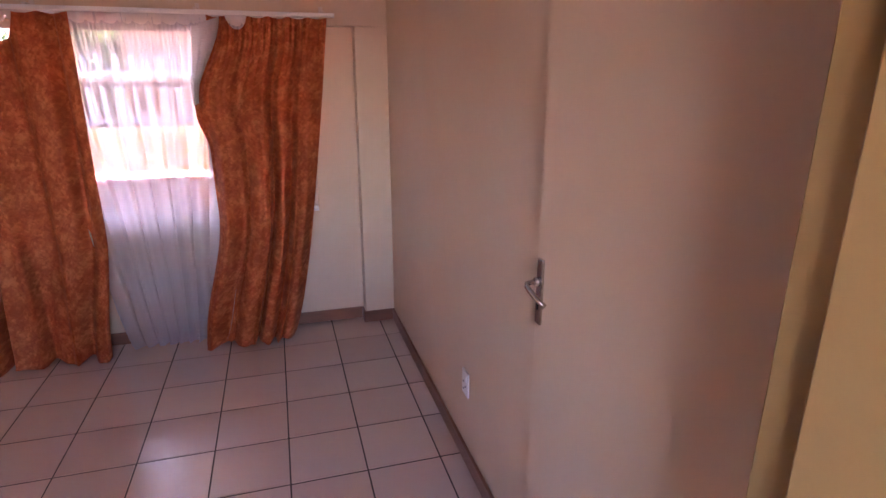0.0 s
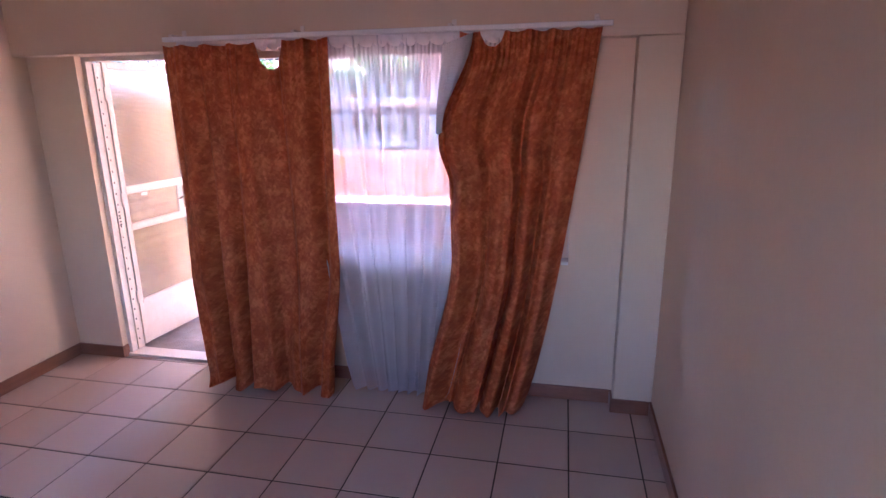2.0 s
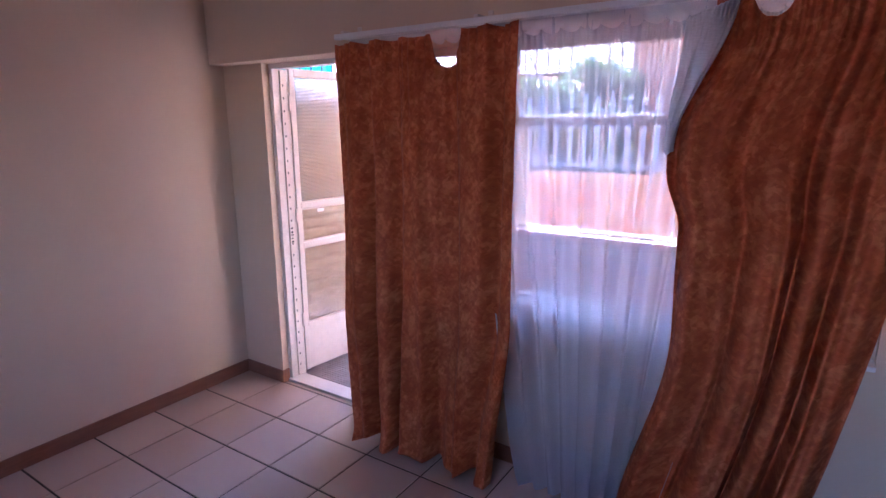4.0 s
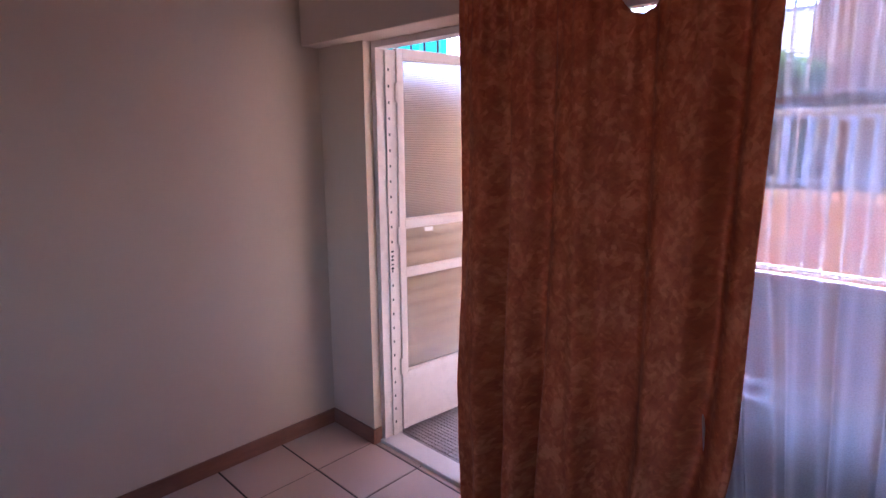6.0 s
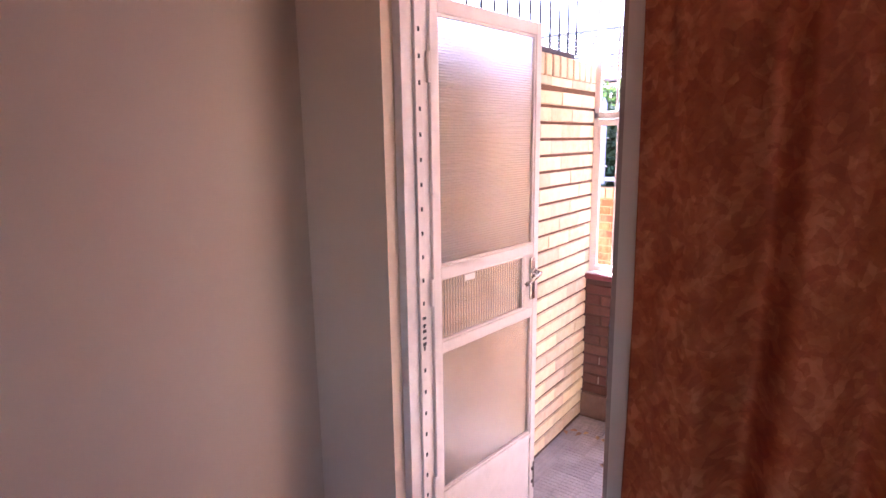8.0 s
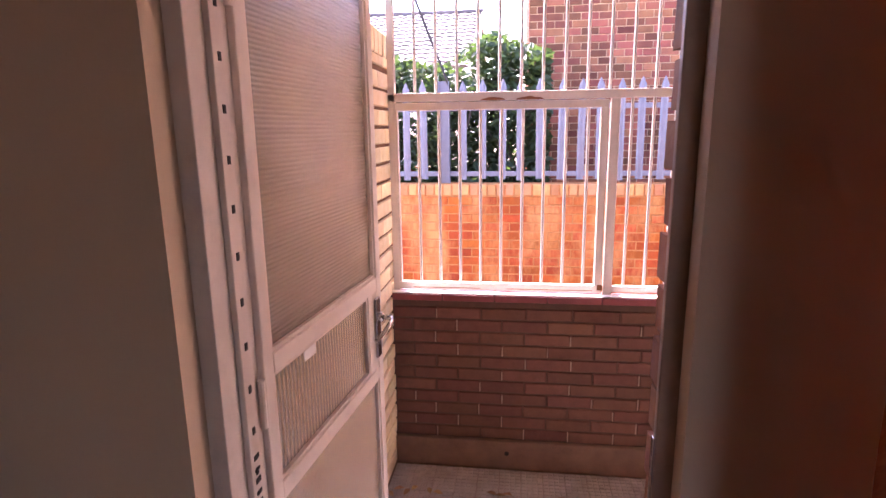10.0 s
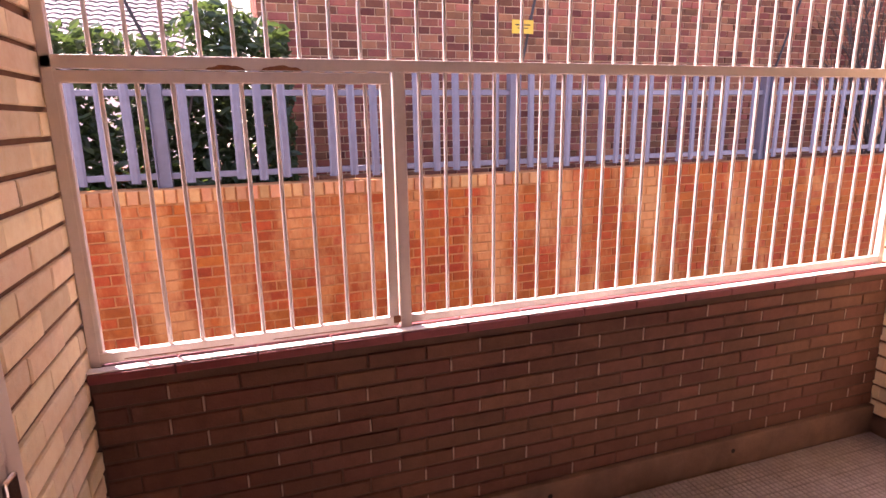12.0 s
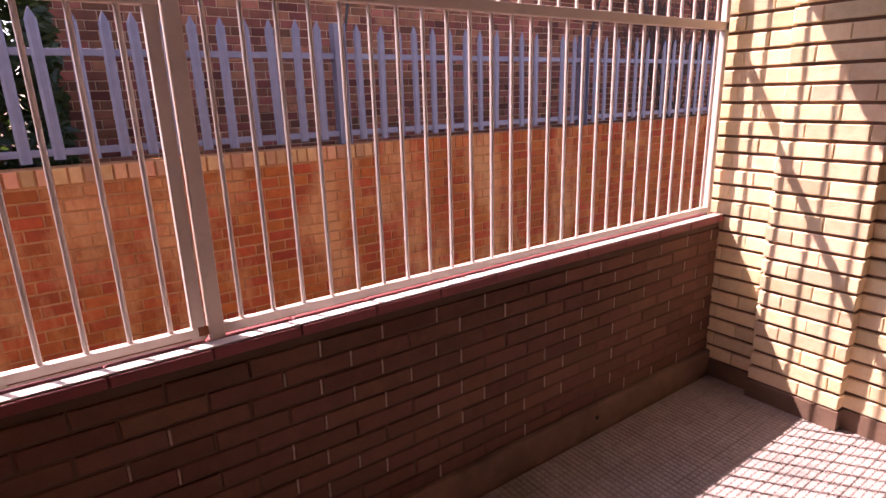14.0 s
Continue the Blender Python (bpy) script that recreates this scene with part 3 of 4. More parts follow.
part("kick_panel", boxed(0.034, W - 0.034, 0.006, 0.028, 0.03, 0.335, bevel=0.002), STEEL_WHITE, leaf)
part("lock_box", boxed(W - 0.095, W - 0.034, 0.002, 0.032, 0.915, 1.135, bevel=0.002), STEEL_WHITE, leaf)
for u1, z0, z1, mat, lab in ((W - 0.034, 1.173, 1.955, REEDED, "reeded glass with level ribs"), (W - 0.095, 0.915, 1.135, REEDED_UP, "reeded glass with upright ribs"), (W - 0.034, 0.36, 0.88, HAMMERED, "hammered obscure glass")):
    g = part("pane", boxed(0.034, u1, 0.014, 0.019, z0, z1), mat, leaf, lab)
    g.visible_shadow = False
    gb = bmesh.new()
    for a0, a1, b0, b1 in ((0.034, u1, z0, z0 + 0.008), (0.034, u1, z1 - 0.008, z1), (0.034, 0.042, z0 + 0.008, z1 - 0.008), (u1 - 0.008, u1, z0 + 0.008, z1 - 0.008)):
        box(gb, a0, a1, 0.005, 0.014, b0, b1)
    part("glazing_bead", gb, STEEL_WHITE, g)
lever_handle(leaf, 0.17, pose(W - 0.045, 0.001, 1.035, 0, 0, 180), 1)
part("sticker", boxed(0.17, 0.225, 0.0125, 0.0136, 1.098, 1.12), PAPER, leaf, "small white sticker on the glass")
for z in (0.35, 1.05, 1.75):
    part("hinge", rodded((-0.006, 0.004, z), (-0.006, 0.004, z + 0.09), 0.007, 10), STEEL_WHITE, leaf)
bolt = bmesh.new()
rod(bolt, (W - 0.015, -0.006, 0.10), (W - 0.015, -0.006, 0.22), 0.004)
box(bolt, W - 0.026, W - 0.004, -0.003, 0.0, 0.12, 0.135)
box(bolt, W - 0.026, W - 0.004, -0.003, 0.0, 0.18, 0.195)
part("barrel_bolt", bolt, CHROME, leaf)

# ---------------- window ----------------
win = thing("window_1", "white steel casement window behind net curtain", "window", "structure")
wf = bmesh.new()
for d in ((WIN_L, WIN_R, WIN_B, WIN_B + 0.035), (WIN_L, WIN_R, WIN_T - 0.04, WIN_T), (WIN_L, WIN_L + 0.035, WIN_B + 0.035, WIN_T - 0.04), (WIN_R - 0.035, WIN_R, WIN_B + 0.035, WIN_T - 0.04)):
    box(wf, d[0], d[1], 0.05, 0.095, d[2], d[3])
part("window_frame", wf, STEEL_WHITE, win)
part("transom", boxed(WIN_L + 0.035, WIN_R - 0.035, 0.05, 0.095, 1.655, 1.69, bevel=0.002), STEEL_WHITE, win)
for x in (1.63, 2.39):
    part("mullion", boxed(x - 0.018, x + 0.018, 0.052, 0.093, WIN_B + 0.035, 1.655, bevel=0.002), STEEL_WHITE, win)
    part("mullion", boxed(x - 0.018, x + 0.018, 0.052, 0.093, 1.69, WIN_T - 0.04, bevel=0.002), STEEL_WHITE, win)
xs = (WIN_L + 0.035, 1.612, 1.648, 2.372, 2.408, WIN_R - 0.035)
for a, b in zip(xs[0::2], xs[1::2]):
    for z0, z1 in ((WIN_B + 0.035, 1.655), (1.69, WIN_T - 0.04)):
        p = part("pane", boxed(a, b, 0.072, 0.076, z0, z1), WINDOW_GLASS, win)
        p.visible_shadow = False
part("window_sill", boxed(WIN_L, WIN_R, -0.03, 0.05, WIN_B - 0.004, WIN_B + 0.016, bevel=0.004), PLASTIC, win)


# ---------------- curtains ----------------
def drape(name, left, right, top, y0, amp, folds, seed, material, parent, zb=0.012, label="", nu=200, nz=70, thick=0.0015, puddle=0.03, sharp=False):
    """Hanging cloth: left(z), right(z) edges, top(u) its upper edge, folds swelling downwards."""
    rnd = random.Random(seed)
    ph = [rnd.uniform(0, 6.28) for _ in range(6)]
    bm = bmesh.new()
    uv = bm.loops.layers.uv.new("UVMap")
    rows, wide = [], right(1.0) - left(1.0)
    for k in range(nz + 1):
        row = []
        for i in range(nu + 1):
            u = i / nu
            v = k / nz
            z = zb + (top(u) - zb) * v
            uu = u + 0.03 * math.sin(2.1 * v + ph[0] + 5 * u) * (1 - v)
            grow = 0.35 + 0.65 * (1 - v) ** 0.7
            turn = 2 * math.pi * folds * uu + ph[1] + 0.8 * math.sin(3 * v + ph[2])
            if sharp:
                turn += 1.5 * math.sin(2 * math.pi * 1.4 * u + ph[4])
                wave = 2.6 * (0.5 + 0.5 * math.sin(turn)) ** 2.5 - 0.85
            else:
                wave = 1.15 * math.sin(turn)
            y = amp * grow * (wave + 0.34 * math.sin(2 * math.pi * folds * 1.83 * uu + ph[3] + 1.5 * v) + 0.10 * math.sin(2 * math.pi * folds * 3.1 * uu + ph[4] + 2 * v))
            y += 0.006 * v ** 8 * math.sin(2 * math.pi * folds * 6 * u)
            y += 0.008 * noise.noise(Vector((u * wide * 6, z * 5, seed)))
            x = left(z) + (right(z) - left(z)) * u + 0.012 * (1 - v) * math.sin(2 * math.pi * folds * uu + ph[5])
            if z < 0.08:
                y -= puddle * (1 - z / 0.08) * (0.5 + 0.5 * math.sin(2 * math.pi * folds * 0.7 * u + ph[2]))
            row.append((bm.verts.new((x, y0 + y, max(z, 0.006) + (0.010 * math.sin(2 * math.pi * folds * uu + ph[3]) + 0.010 if k == 0 else 0))), (u * wide * 1.35, z)))
        rows.append(row)
    for a, b in zip(rows, rows[1:]):
        for i in range(nu):
            f = bm.faces.new((a[i][0], a[i + 1][0], b[i + 1][0], b[i][0]))
            for lp, c in zip(f.loops, (a[i][1], a[i + 1][1], b[i + 1][1], b[i][1])):
                lp[uv].uv = c
    ob = part(name, bm, material, parent, label, True)
    if thick:
        mod = ob.modifiers.new("thickness", 'SOLIDIFY')
        mod.thickness = thick
    return ob


def ease(a, b, t):
    t = max(0.0, min(1.0, t))
    return a + (b - a) * t * t * (3 - 2 * t)


def dip(u, c, w, d):
    """A sag between two hooks."""
    t = abs(u - c) / w
    return d * (1 - t ** 3) if t < 1 else 0.0


def scallop(u, n, d):
    return d * abs(math.sin(math.pi * n * u))


rail = thing("curtain_rail", "white curtain track fixed to the beam on small brackets", "curtain rail")
part("track", boxed(0.83, 3.20, -0.235, -0.205, 2.056, 2.080, bevel=0.004), PLASTIC, rail)
part("track", boxed(0.85, 3.18, -0.180, -0.157, 2.060, 2.078, bevel=0.004), PLASTIC, rail)
for x in (0.88, 1.60, 2.43, 3.13):
    bk = bmesh.new()
    box(bk, x - 0.010, x + 0.010, -0.23, YB, 2.079, 2.093, bevel=0.003)
    box(bk, x - 0.012, x + 0.012, YB - 0.008, YB, 2.07, 2.125, bevel=0.003)
    part("bracket", bk, STEEL_WHITE, rail)

cur_a = thing("curtain", "long orange mottled jacquard curtain sagging from a missed hook", "curtain", group="orange curtains")
drape("cloth", lambda z: ease(0.885, 0.815, z / 0.9), lambda z: ease(1.70, 1.80, z / 0.9),
      lambda u: 2.06 - scallop(u, 7, 0.012) - dip(u, 0.655, 0.085, 0.125) + (0.012 if u > 0.72 else 0) - 0.022, -0.238, 0.044, 4.4, 3, CURTAIN, cur_a, sharp=True)
cur_b = thing("curtain", "orange mottled jacquard curtain pulled askew, showing pale lining", "curtain", group="orange curtains")
drape("cloth", lambda z: 2.365 + (0.12 * ease(0, 1, (z - 1.60) / 0.35) if z > 1.55 else 0.05 * ease(0, 1, (1.5 - z) / 0.2)) - 0.17 * ease(0, 1, (0.9 - z) / 0.9),
      lambda z: 2.80 + 0.355 * (max(z, 0) / 2.08) ** 0.65,
      lambda u: 2.07 - scallop(u, 6, 0.010) - dip(u, 0.235, 0.09, 0.065) - 0.018, -0.24, 0.044, 4.1, 8, CURTAIN, cur_b, zb=0.008, puddle=0.05, sharp=True)
drape("lining", lambda z: 2.405 - 0.03 * ease(0, 1, (2.0 - z) / 0.4), lambda z: 2.555 - 0.165 * ease(0, 1, (2.05 - z) / 0.5),
      lambda u: 1.99 + 0.05 * u, -0.285, 0.006, 2.0, 5, LINING, cur_b, zb=1.56, label="pale grey lining turned over the edge", nu=40, nz=40)
net = thing("net_curtain", "sheer white net curtain hanging to the floor", "net curtain")
drape("cloth", lambda z: 1.83 - 0.33 * (max(z, 0) / 2.085) ** 0.7, lambda z: 2.38 + 0.34 * (max(z, 0) / 2.085) ** 0.75, lambda u: 2.065 - scallop(u, 30, 0.006), -0.15, 0.032, 9, 12, NET, net, zb=0.02, nu=420, nz=40, thick=0, puddle=0.01)
drape("heading", lambda z: 0.87, lambda z: 3.11, lambda u: 2.07, -0.168, 0.004, 34, 14, LINING, net, zb=2.00, label="gathered white heading tape", nu=420, nz=4, thick=0)


# ---------------- porch ----------------
PF = -0.03            # porch floor
PX0, PX1 = -0.072, 3.27
PY = 1.745             # inner face of the parapet
SILL = 0.832
ROOF = 2.52

structure("porch_roof", "white painted slab over the porch", "roof", boxed(-0.40, 3.45, 0.12, 1.89, ROOF, ROOF + 0.12, bevel=0.006), WHITE_PAINT)

wall_out = thing("wall_exterior", "face brick outer wall of the house with raked joints", "wall", "structure")
bm = bmesh.new()
box(bm, WIN_L, WIN_R, 0.055, 0.108, PF, WIN_B - 0.03)
box(bm, WIN_R, 3.45, 0.055, 0.108, PF, SOFFIT)
box(bm, -0.40, DOOR_L - 0.02, 0.055, 0.108, PF, SOFFIT)
part("mortar", bm, MORTAR_DARK, wall_out)
part("mortar", boxed(DOOR_R - 0.008, WIN_L, 0.0565, 0.113, PF, SOFFIT), HOUSE_BRICK, wall_out)
out_face = Matrix.Translation((0, 0.12, 0)) @ Matrix.Rotation(math.pi, 4, 'Z')
brick_wall(wall_out, courses(-WIN_L, -(DOOR_R - 0.024), PF, SOFFIT, WIN_L - DOOR_R + 0.024, 0.0765, 4, 0.013, slack=0.0), out_face, HOUSE_BRICK, 0.064, 0.004, 5)
joined_bricks(courses(-WIN_R, -WIN_L, PF, WIN_B - 0.03, 0.23, 0.0765, 6), out_face, 0.05, HOUSE_BRICK, "bricks", wall_out)
joined_bricks(courses(-3.19, -WIN_R, PF, SOFFIT, 0.23, 0.0765, 7), out_face, 0.05, HOUSE_BRICK, "bricks", wall_out)
part("brick_sill", boxed(WIN_L, WIN_R, 0.05, 0.145, WIN_B - 0.03, WIN_B, bevel=0.004), COPING, wall_out)

# parapet
par = thing("wall_parapet", "low brown brick porch wall under an oxblood sill", "wall", "structure")
part("footing", boxed(PX0 - 0.1, PX1 + 0.2, PY + 0.01, PY + 0.075, -0.9, PF - 0.002), MORTAR_DARK, par)
part("mortar", boxed(PX0 - 0.1, PX1 + 0.1, PY + 0.006, PY + 0.075, PF, SILL - 0.02), MORTAR_DARK, par)
part("plinth", boxed(PX0, PX1, PY - 0.022, PY + 0.009, PF, 0.115, bevel=0.006), PLINTH, par, "stained render plinth")
for x in (0.46, 1.45, 2.38):
    part("weep_hole", rodded((x, PY - 0.0215, 0.055), (x, PY - 0.0235, 0.055), 0.011, 12), BLACK, par)
cx = PX0
while cx < PX1 - 0.01:
    w = min(0.235, PX1 - cx)
    part("sill_block", boxed(cx + 0.001, cx + w - 0.001, PY - 0.02, PY + 0.075, SILL - 0.032, SILL, bevel=0.006), COPING, par)
    cx += 0.235
# pale cement only on the front edge, its colour carrying the band of sunlight
part("sill_screed", boxed(PX0, PX1, PY - 0.014, PY + 0.024, SILL + 0.001, SILL + 0.006, bevel=0.002), SUNLIT_CEMENT, par, "pale cement strip on the sill front, whitened for the sun on it")
part("mortar", boxed(PX0, PX1, PY + 0.002, PY + 0.07, SILL - 0.02, SILL - 0.006), COPING, par)

# side wall on the left of the porch
lw = thing("wall_porch_side", "low yellow face brick side wall with soldier course", "wall", "structure")
LT = 1.97
part("mortar", boxed(PX0 - 0.10, PX0 - 0.012, 0.12, 1.83, PF, LT - 0.004), MORTAR_BROWN, lw)
left_face = Matrix.Translation((PX0, 0, 0)) @ Matrix.Rotation(radians(90), 4, 'Z')
# end wall with its pier
ew = thing("wall_porch_end", "yellow face brick end wall with raked joints", "wall", "structure")
part("mortar", boxed(PX1 + 0.012, PX1 + 0.22, 0.12, 1.83, PF, ROOF), MORTAR_BROWN, ew)
part("plinth", boxed(PX1 - 0.006, PX1 + 0.011, 0.12, PY, PF, 0.062), PLINTH, ew, "dark painted plinth course")
pr = thing("pier_porch", "yellow face brick pier standing out of the end wall", "pier", "structure")
PRX, PR0, PR1 = 3.215, 1.11, 1.50
part("mortar", boxed(PRX + 0.012, PX1, PR0 + 0.012, PR1 - 0.012, PF, ROOF), MORTAR_BROWN, pr)
part("plinth", boxed(PRX - 0.004, PX1, PR0 - 0.004, PR1 + 0.004, PF, 0.062, bevel=0.003), PLINTH, pr, "dark painted plinth course")
end_face = Matrix.Translation((PX1, 0, 0)) @ Matrix.Rotation(radians(-90), 4, 'Z')
pier_face = Matrix.Translation((PRX, 0, 0)) @ Matrix.Rotation(radians(-90), 4, 'Z')

# porch floor: slab and small nubbed pavers
pfl = thing("floor_porch", "stained grey-brown nubbed pavers of the porch", "floor", "structure")
part("bed", boxed(PX0 - 0.05, PX1 + 0.05, 0.12, PY + 0.05, PF - 0.15, PF - 0.006), PLINTH, pfl)


def paver(verts, faces, x0, x1, y0, y1, z):
    """Small paver with a grid of raised square nubs."""
    n = 4
    dx, dy = (x1 - x0) / n, (y1 - y0) / n
    for i in range(n):
        for j in range(n):
            a, c = x0 + dx * i, y0 + dy * j
            base = len(verts)
            for f, dz in ((0.0, -0.004), (0.16, 0.0)):
                for u, v in ((f, f), (1 - f, f), (1 - f, 1 - f), (f, 1 - f)):
                    verts.append((a + dx * u, c + dy * v, z + dz))
            faces.append((base + 4, base + 5, base + 6, base + 7))
            for k in range(4):
                m = (k + 1) % 4
                faces.append((base + k, base + m, base + 4 + m, base + 4 + k))
    base = len(verts)
    for x, y in ((x0, y0), (x1, y0), (x1, y1), (x0, y1)):
        verts.append((x, y, z - 0.0035))
        verts.append((x, y, z - 0.01))
    for k in range(4):
        a, b = base + 2 * k, base + 2 * ((k + 1) % 4)
        faces.append((a, a + 1, b + 1, b))


def paver_mesh(verts, faces, material):
    me = bpy.data.meshes.new("paver")
    me.from_pydata(verts, [], faces)
    me.materials.append(material)
    return me


pv, pf = [], []
paver(pv, pf, -0.0492, 0.0492, -0.049, 0.049, 0)
PAVER = paver_mesh(pv, pf, PORCH_TILE_PIECE)
pv, pf = [], []
rnd = random.Random(61)
for j in range(16):
    for i in range(34):
        px, py = PX0 + 0.1 * i, 0.125 + 0.1 * j
        if py > PY or px > PX1 - 0.002:
            continue
        if i < 20 and j < 15:
            place("paver", PAVER, pfl, pose(px + 0.05, py + 0.05, PF + rnd.uniform(-0.0006, 0.0006)))
        else:
            paver(pv, pf, px + 0.0008, min(px + 0.0992, PX1), py + 0.001, min(py + 0.099, PY), PF)
rest = new("pavers", paver_mesh(pv, pf, PORCH_TILE))
rest.parent = pfl
rest["kind"] = "stuff"

# ---------------- burglar bars ----------------
BY, MID = 1.795, 1.70
bars = thing("burglar_bars", "cream painted steel burglar bars from sill to roof, rust spots", "burglar bars")
part("rail", boxed(PX0, PX1 - 0.03, BY - 0.014, BY + 0.014, MID - 0.018, MID + 0.018, bevel=0.003), STEEL_WHITE, bars)
part("rail", boxed(0.895, PX1 - 0.03, BY - 0.012, BY + 0.012, SILL + 0.012, SILL + 0.040, bevel=0.003), STEEL_WHITE, bars)
part("rail", boxed(PX0, PX1 - 0.03, BY - 0.012, BY + 0.012, ROOF - 0.05, ROOF - 0.02, bevel=0.003), STEEL_WHITE, bars)
part("post", boxed(0.876, 0.914, BY - 0.016, BY + 0.016, SILL, MID - 0.018, bevel=0.003), STEEL_WHITE, bars)
part("post", boxed(PX0, PX0 + 0.03, BY - 0.014, BY + 0.014, SILL, ROOF - 0.02, bevel=0.003), STEEL_WHITE, bars)
part("post", boxed(PX1 - 0.06, PX1 - 0.03, BY - 0.014, BY + 0.014, SILL, ROOF - 0.02, bevel=0.003), STEEL_WHITE, bars)
x = -0.045
while x < PX1 - 0.07:
    part("bar", rodded((x, BY, MID + 0.018), (x, BY, ROOF - 0.05), 0.0065), STEEL_WHITE, bars)
    x += 0.0915
x = 0.964
while x < PX1 - 0.07:
    part("bar", rodded((x, BY, SILL + 0.04), (x, BY, MID - 0.018), 0.0065), STEEL_WHITE, bars)
    x += 0.0882
for seed, x0, x1 in ((1, 0.33, 0.44), (2, 0.48, 0.60)):
    rnd = random.Random(seed)
    rb = bmesh.new()
    edge = [(x0, MID - 0.0178), (x1, MID - 0.0178)]
    for i in range(11, 0, -1):
        k = i / 12
        edge.append((x0 + (x1 - x0) * k, MID - 0.014 + 0.012 * math.sin(math.pi * k) * rnd.uniform(0.6, 1)))
    f = rb.faces.new([rb.verts.new((x, BY - 0.0143, z)) for x, z in edge])
    ext = bmesh.ops.extrude_face_region(rb, geom=[f])
    bmesh.ops.translate(rb, vec=(0, -0.001, 0), verts=[v for v in ext["geom"] if isinstance(v, bmesh.types.BMVert)])
    bmesh.ops.recalc_face_normals(rb, faces=rb.faces[:])
    part("rust_patch", rb, RUST, bars, "rust streak on the rail")
gate = thing("grille_gate", "hinged cream steel bar panel with rusty corners", "gate")
for d in ((-0.064, 0.868, SILL + 0.008, SILL + 0.042), (-0.064, 0.868, MID - 0.055, MID - 0.022), (-0.064, -0.032, SILL + 0.042, MID - 0.055), (0.836, 0.868, SILL + 0.042, MID - 0.055)):
    part("frame_bar", boxed(d[0], d[1], BY - 0.013, BY + 0.013, d[2], d[3], bevel=0.003), STEEL_WHITE, gate)
for i in range(9):
    x = -0.033 + 0.0912 * (i + 1)
    part("bar", rodded((x, BY, SILL + 0.042), (x, BY, MID - 0.055), 0.0065), STEEL_WHITE, gate)
for x0, x1 in ((0.02, 0.33), (0.45, 0.83)):
    part("seam", boxed(x0, x1, BY - 0.0142, BY - 0.013, SILL + 0.016, SILL + 0.019), RUST, gate, "rusty seam")
part("rust_patch", boxed(0.85, 0.875, BY - 0.0145, BY - 0.013, SILL + 0.02, SILL + 0.045), RUST, gate)

side_bars = thing("burglar_bars", "dark steel bars between side wall and roof", "burglar bars")
part("rail", boxed(PX0 - 0.07, PX0 - 0.04, 0.13, 1.60, LT + 0.002, LT + 0.03, bevel=0.003), CABLE, side_bars)
y = 0.34
while y < 1.66:
    part("bar", rodded((PX0 - 0.055, y, LT + 0.03), (PX0 - 0.055, y, ROOF), 0.006), CABLE, side_bars)
    y += 0.1

# ---------------- outside ----------------
ground = structure("ground", "bare brown soil outside", "ground", boxed(-400, 400, 1.84, 900, -1.1, -0.9), SOIL)
bm = bmesh.new()
box(bm, -400, 400, -400, -5.6, -1.1, -0.9)
box(bm, -400, XL - 0.3, -5.6, 1.84, -1.1, -0.9)
box(bm, XR + 0.3, 400, -5.6, 1.84, -1.1, -0.9)
structure("ground", "bare brown soil around the house", "ground", bm, SOIL)

GY, GT = 4.55, 1.065
gw = thing("wall_garden", "weathered orange brick boundary wall with rowlock coping", "wall", "structure")
part("mortar", boxed(-6.0, 11.0, GY + 0.008, GY + 0.20, -0.9, GT - 0.006), MORTAR_GARDEN, gw)
garden_face = Matrix.Translation((0, GY, 0))

# palisade fence
fence = thing("palisade_fence", "galvanised steel palisade fence on top of the garden wall", "fence")
FY = GY + 0.12


def pale():
    b = bmesh.new()
    w, t = 0.033, 0.011
    z0, z1 = GT + 0.03, 2.0
    out = ((-w, 0), (-w * 0.45, -t), (w * 0.45, -t), (w, 0), (w * 0.45, -t + 0.004), (-w * 0.45, -t + 0.004))
    rings = [[b.verts.new((x, y, z0)) for x, y in out], [b.verts.new((x, y, z1 - 0.07)) for x, y in out], [b.verts.new((x * 0.12, y, z1)) for x, y in out]]
    for p, q in zip(rings, rings[1:]):
        for i in range(6):
            k = (i + 1) % 6
            b.faces.new((p[i], p[k], q[k], q[i]))
    b.faces.new(rings[2])
    me = bpy.data.meshes.new("pale")
    b.to_mesh(me)
    b.free()
    me.materials.append(PALE_STEEL)
    return me


PALE = pale()
posts = [-3.16, -0.20, 2.68, 5.58, 8.48]
for a, b in zip(posts, posts[1:]):
    n = 16
    for i in range(1, n):
        place("pale", PALE, fence, Matrix.Translation((a + (b - a) * i / n, FY - 0.012, random.Random(i + a).uniform(-.01, .01))) @ Matrix.Rotation(random.Random(i * a).uniform(-.012, .012), 4, 'Y'))
    for z in (GT + 0.06, 1.73):
        part("rail", boxed(a + 0.03, b - 0.03, FY - 0.010, FY + 0.028, z, z + 0.045, bevel=0.003), PALE_STEEL, fence)
for i, x in enumerate(posts):
    pb = bmesh.new()
    box(pb, x - 0.05, x - 0.043, FY - 0.04, FY + 0.05, GT - 0.004, 2.0)
    box(pb, x + 0.043, x + 0.05, FY - 0.04, FY + 0.05, GT - 0.004, 2.0)
    box(pb, x - 0.043, x + 0.043, FY - 0.004, FY + 0.004, GT - 0.004, 2.0)
    part("post", pb, PALE_STEEL, fence)
    br = bmesh.new()
    rod(br, (x + 0.06, FY, 1.93), (x + (0.16 if i != 1 else -0.32), FY - 0.25, 2.95), 0.012)
    part("bracket_rod", br, CABLE, fence, "black leaning rod for fence wires")
sg = thing("warning_sign", "small yellow plate hung on the fence rod", "sign")
part("plate", boxed(2.60, 2.80, FY - 0.115, FY - 0.111, 2.23, 2.34, bevel=0.001), YELLOW_SIGN, sg)
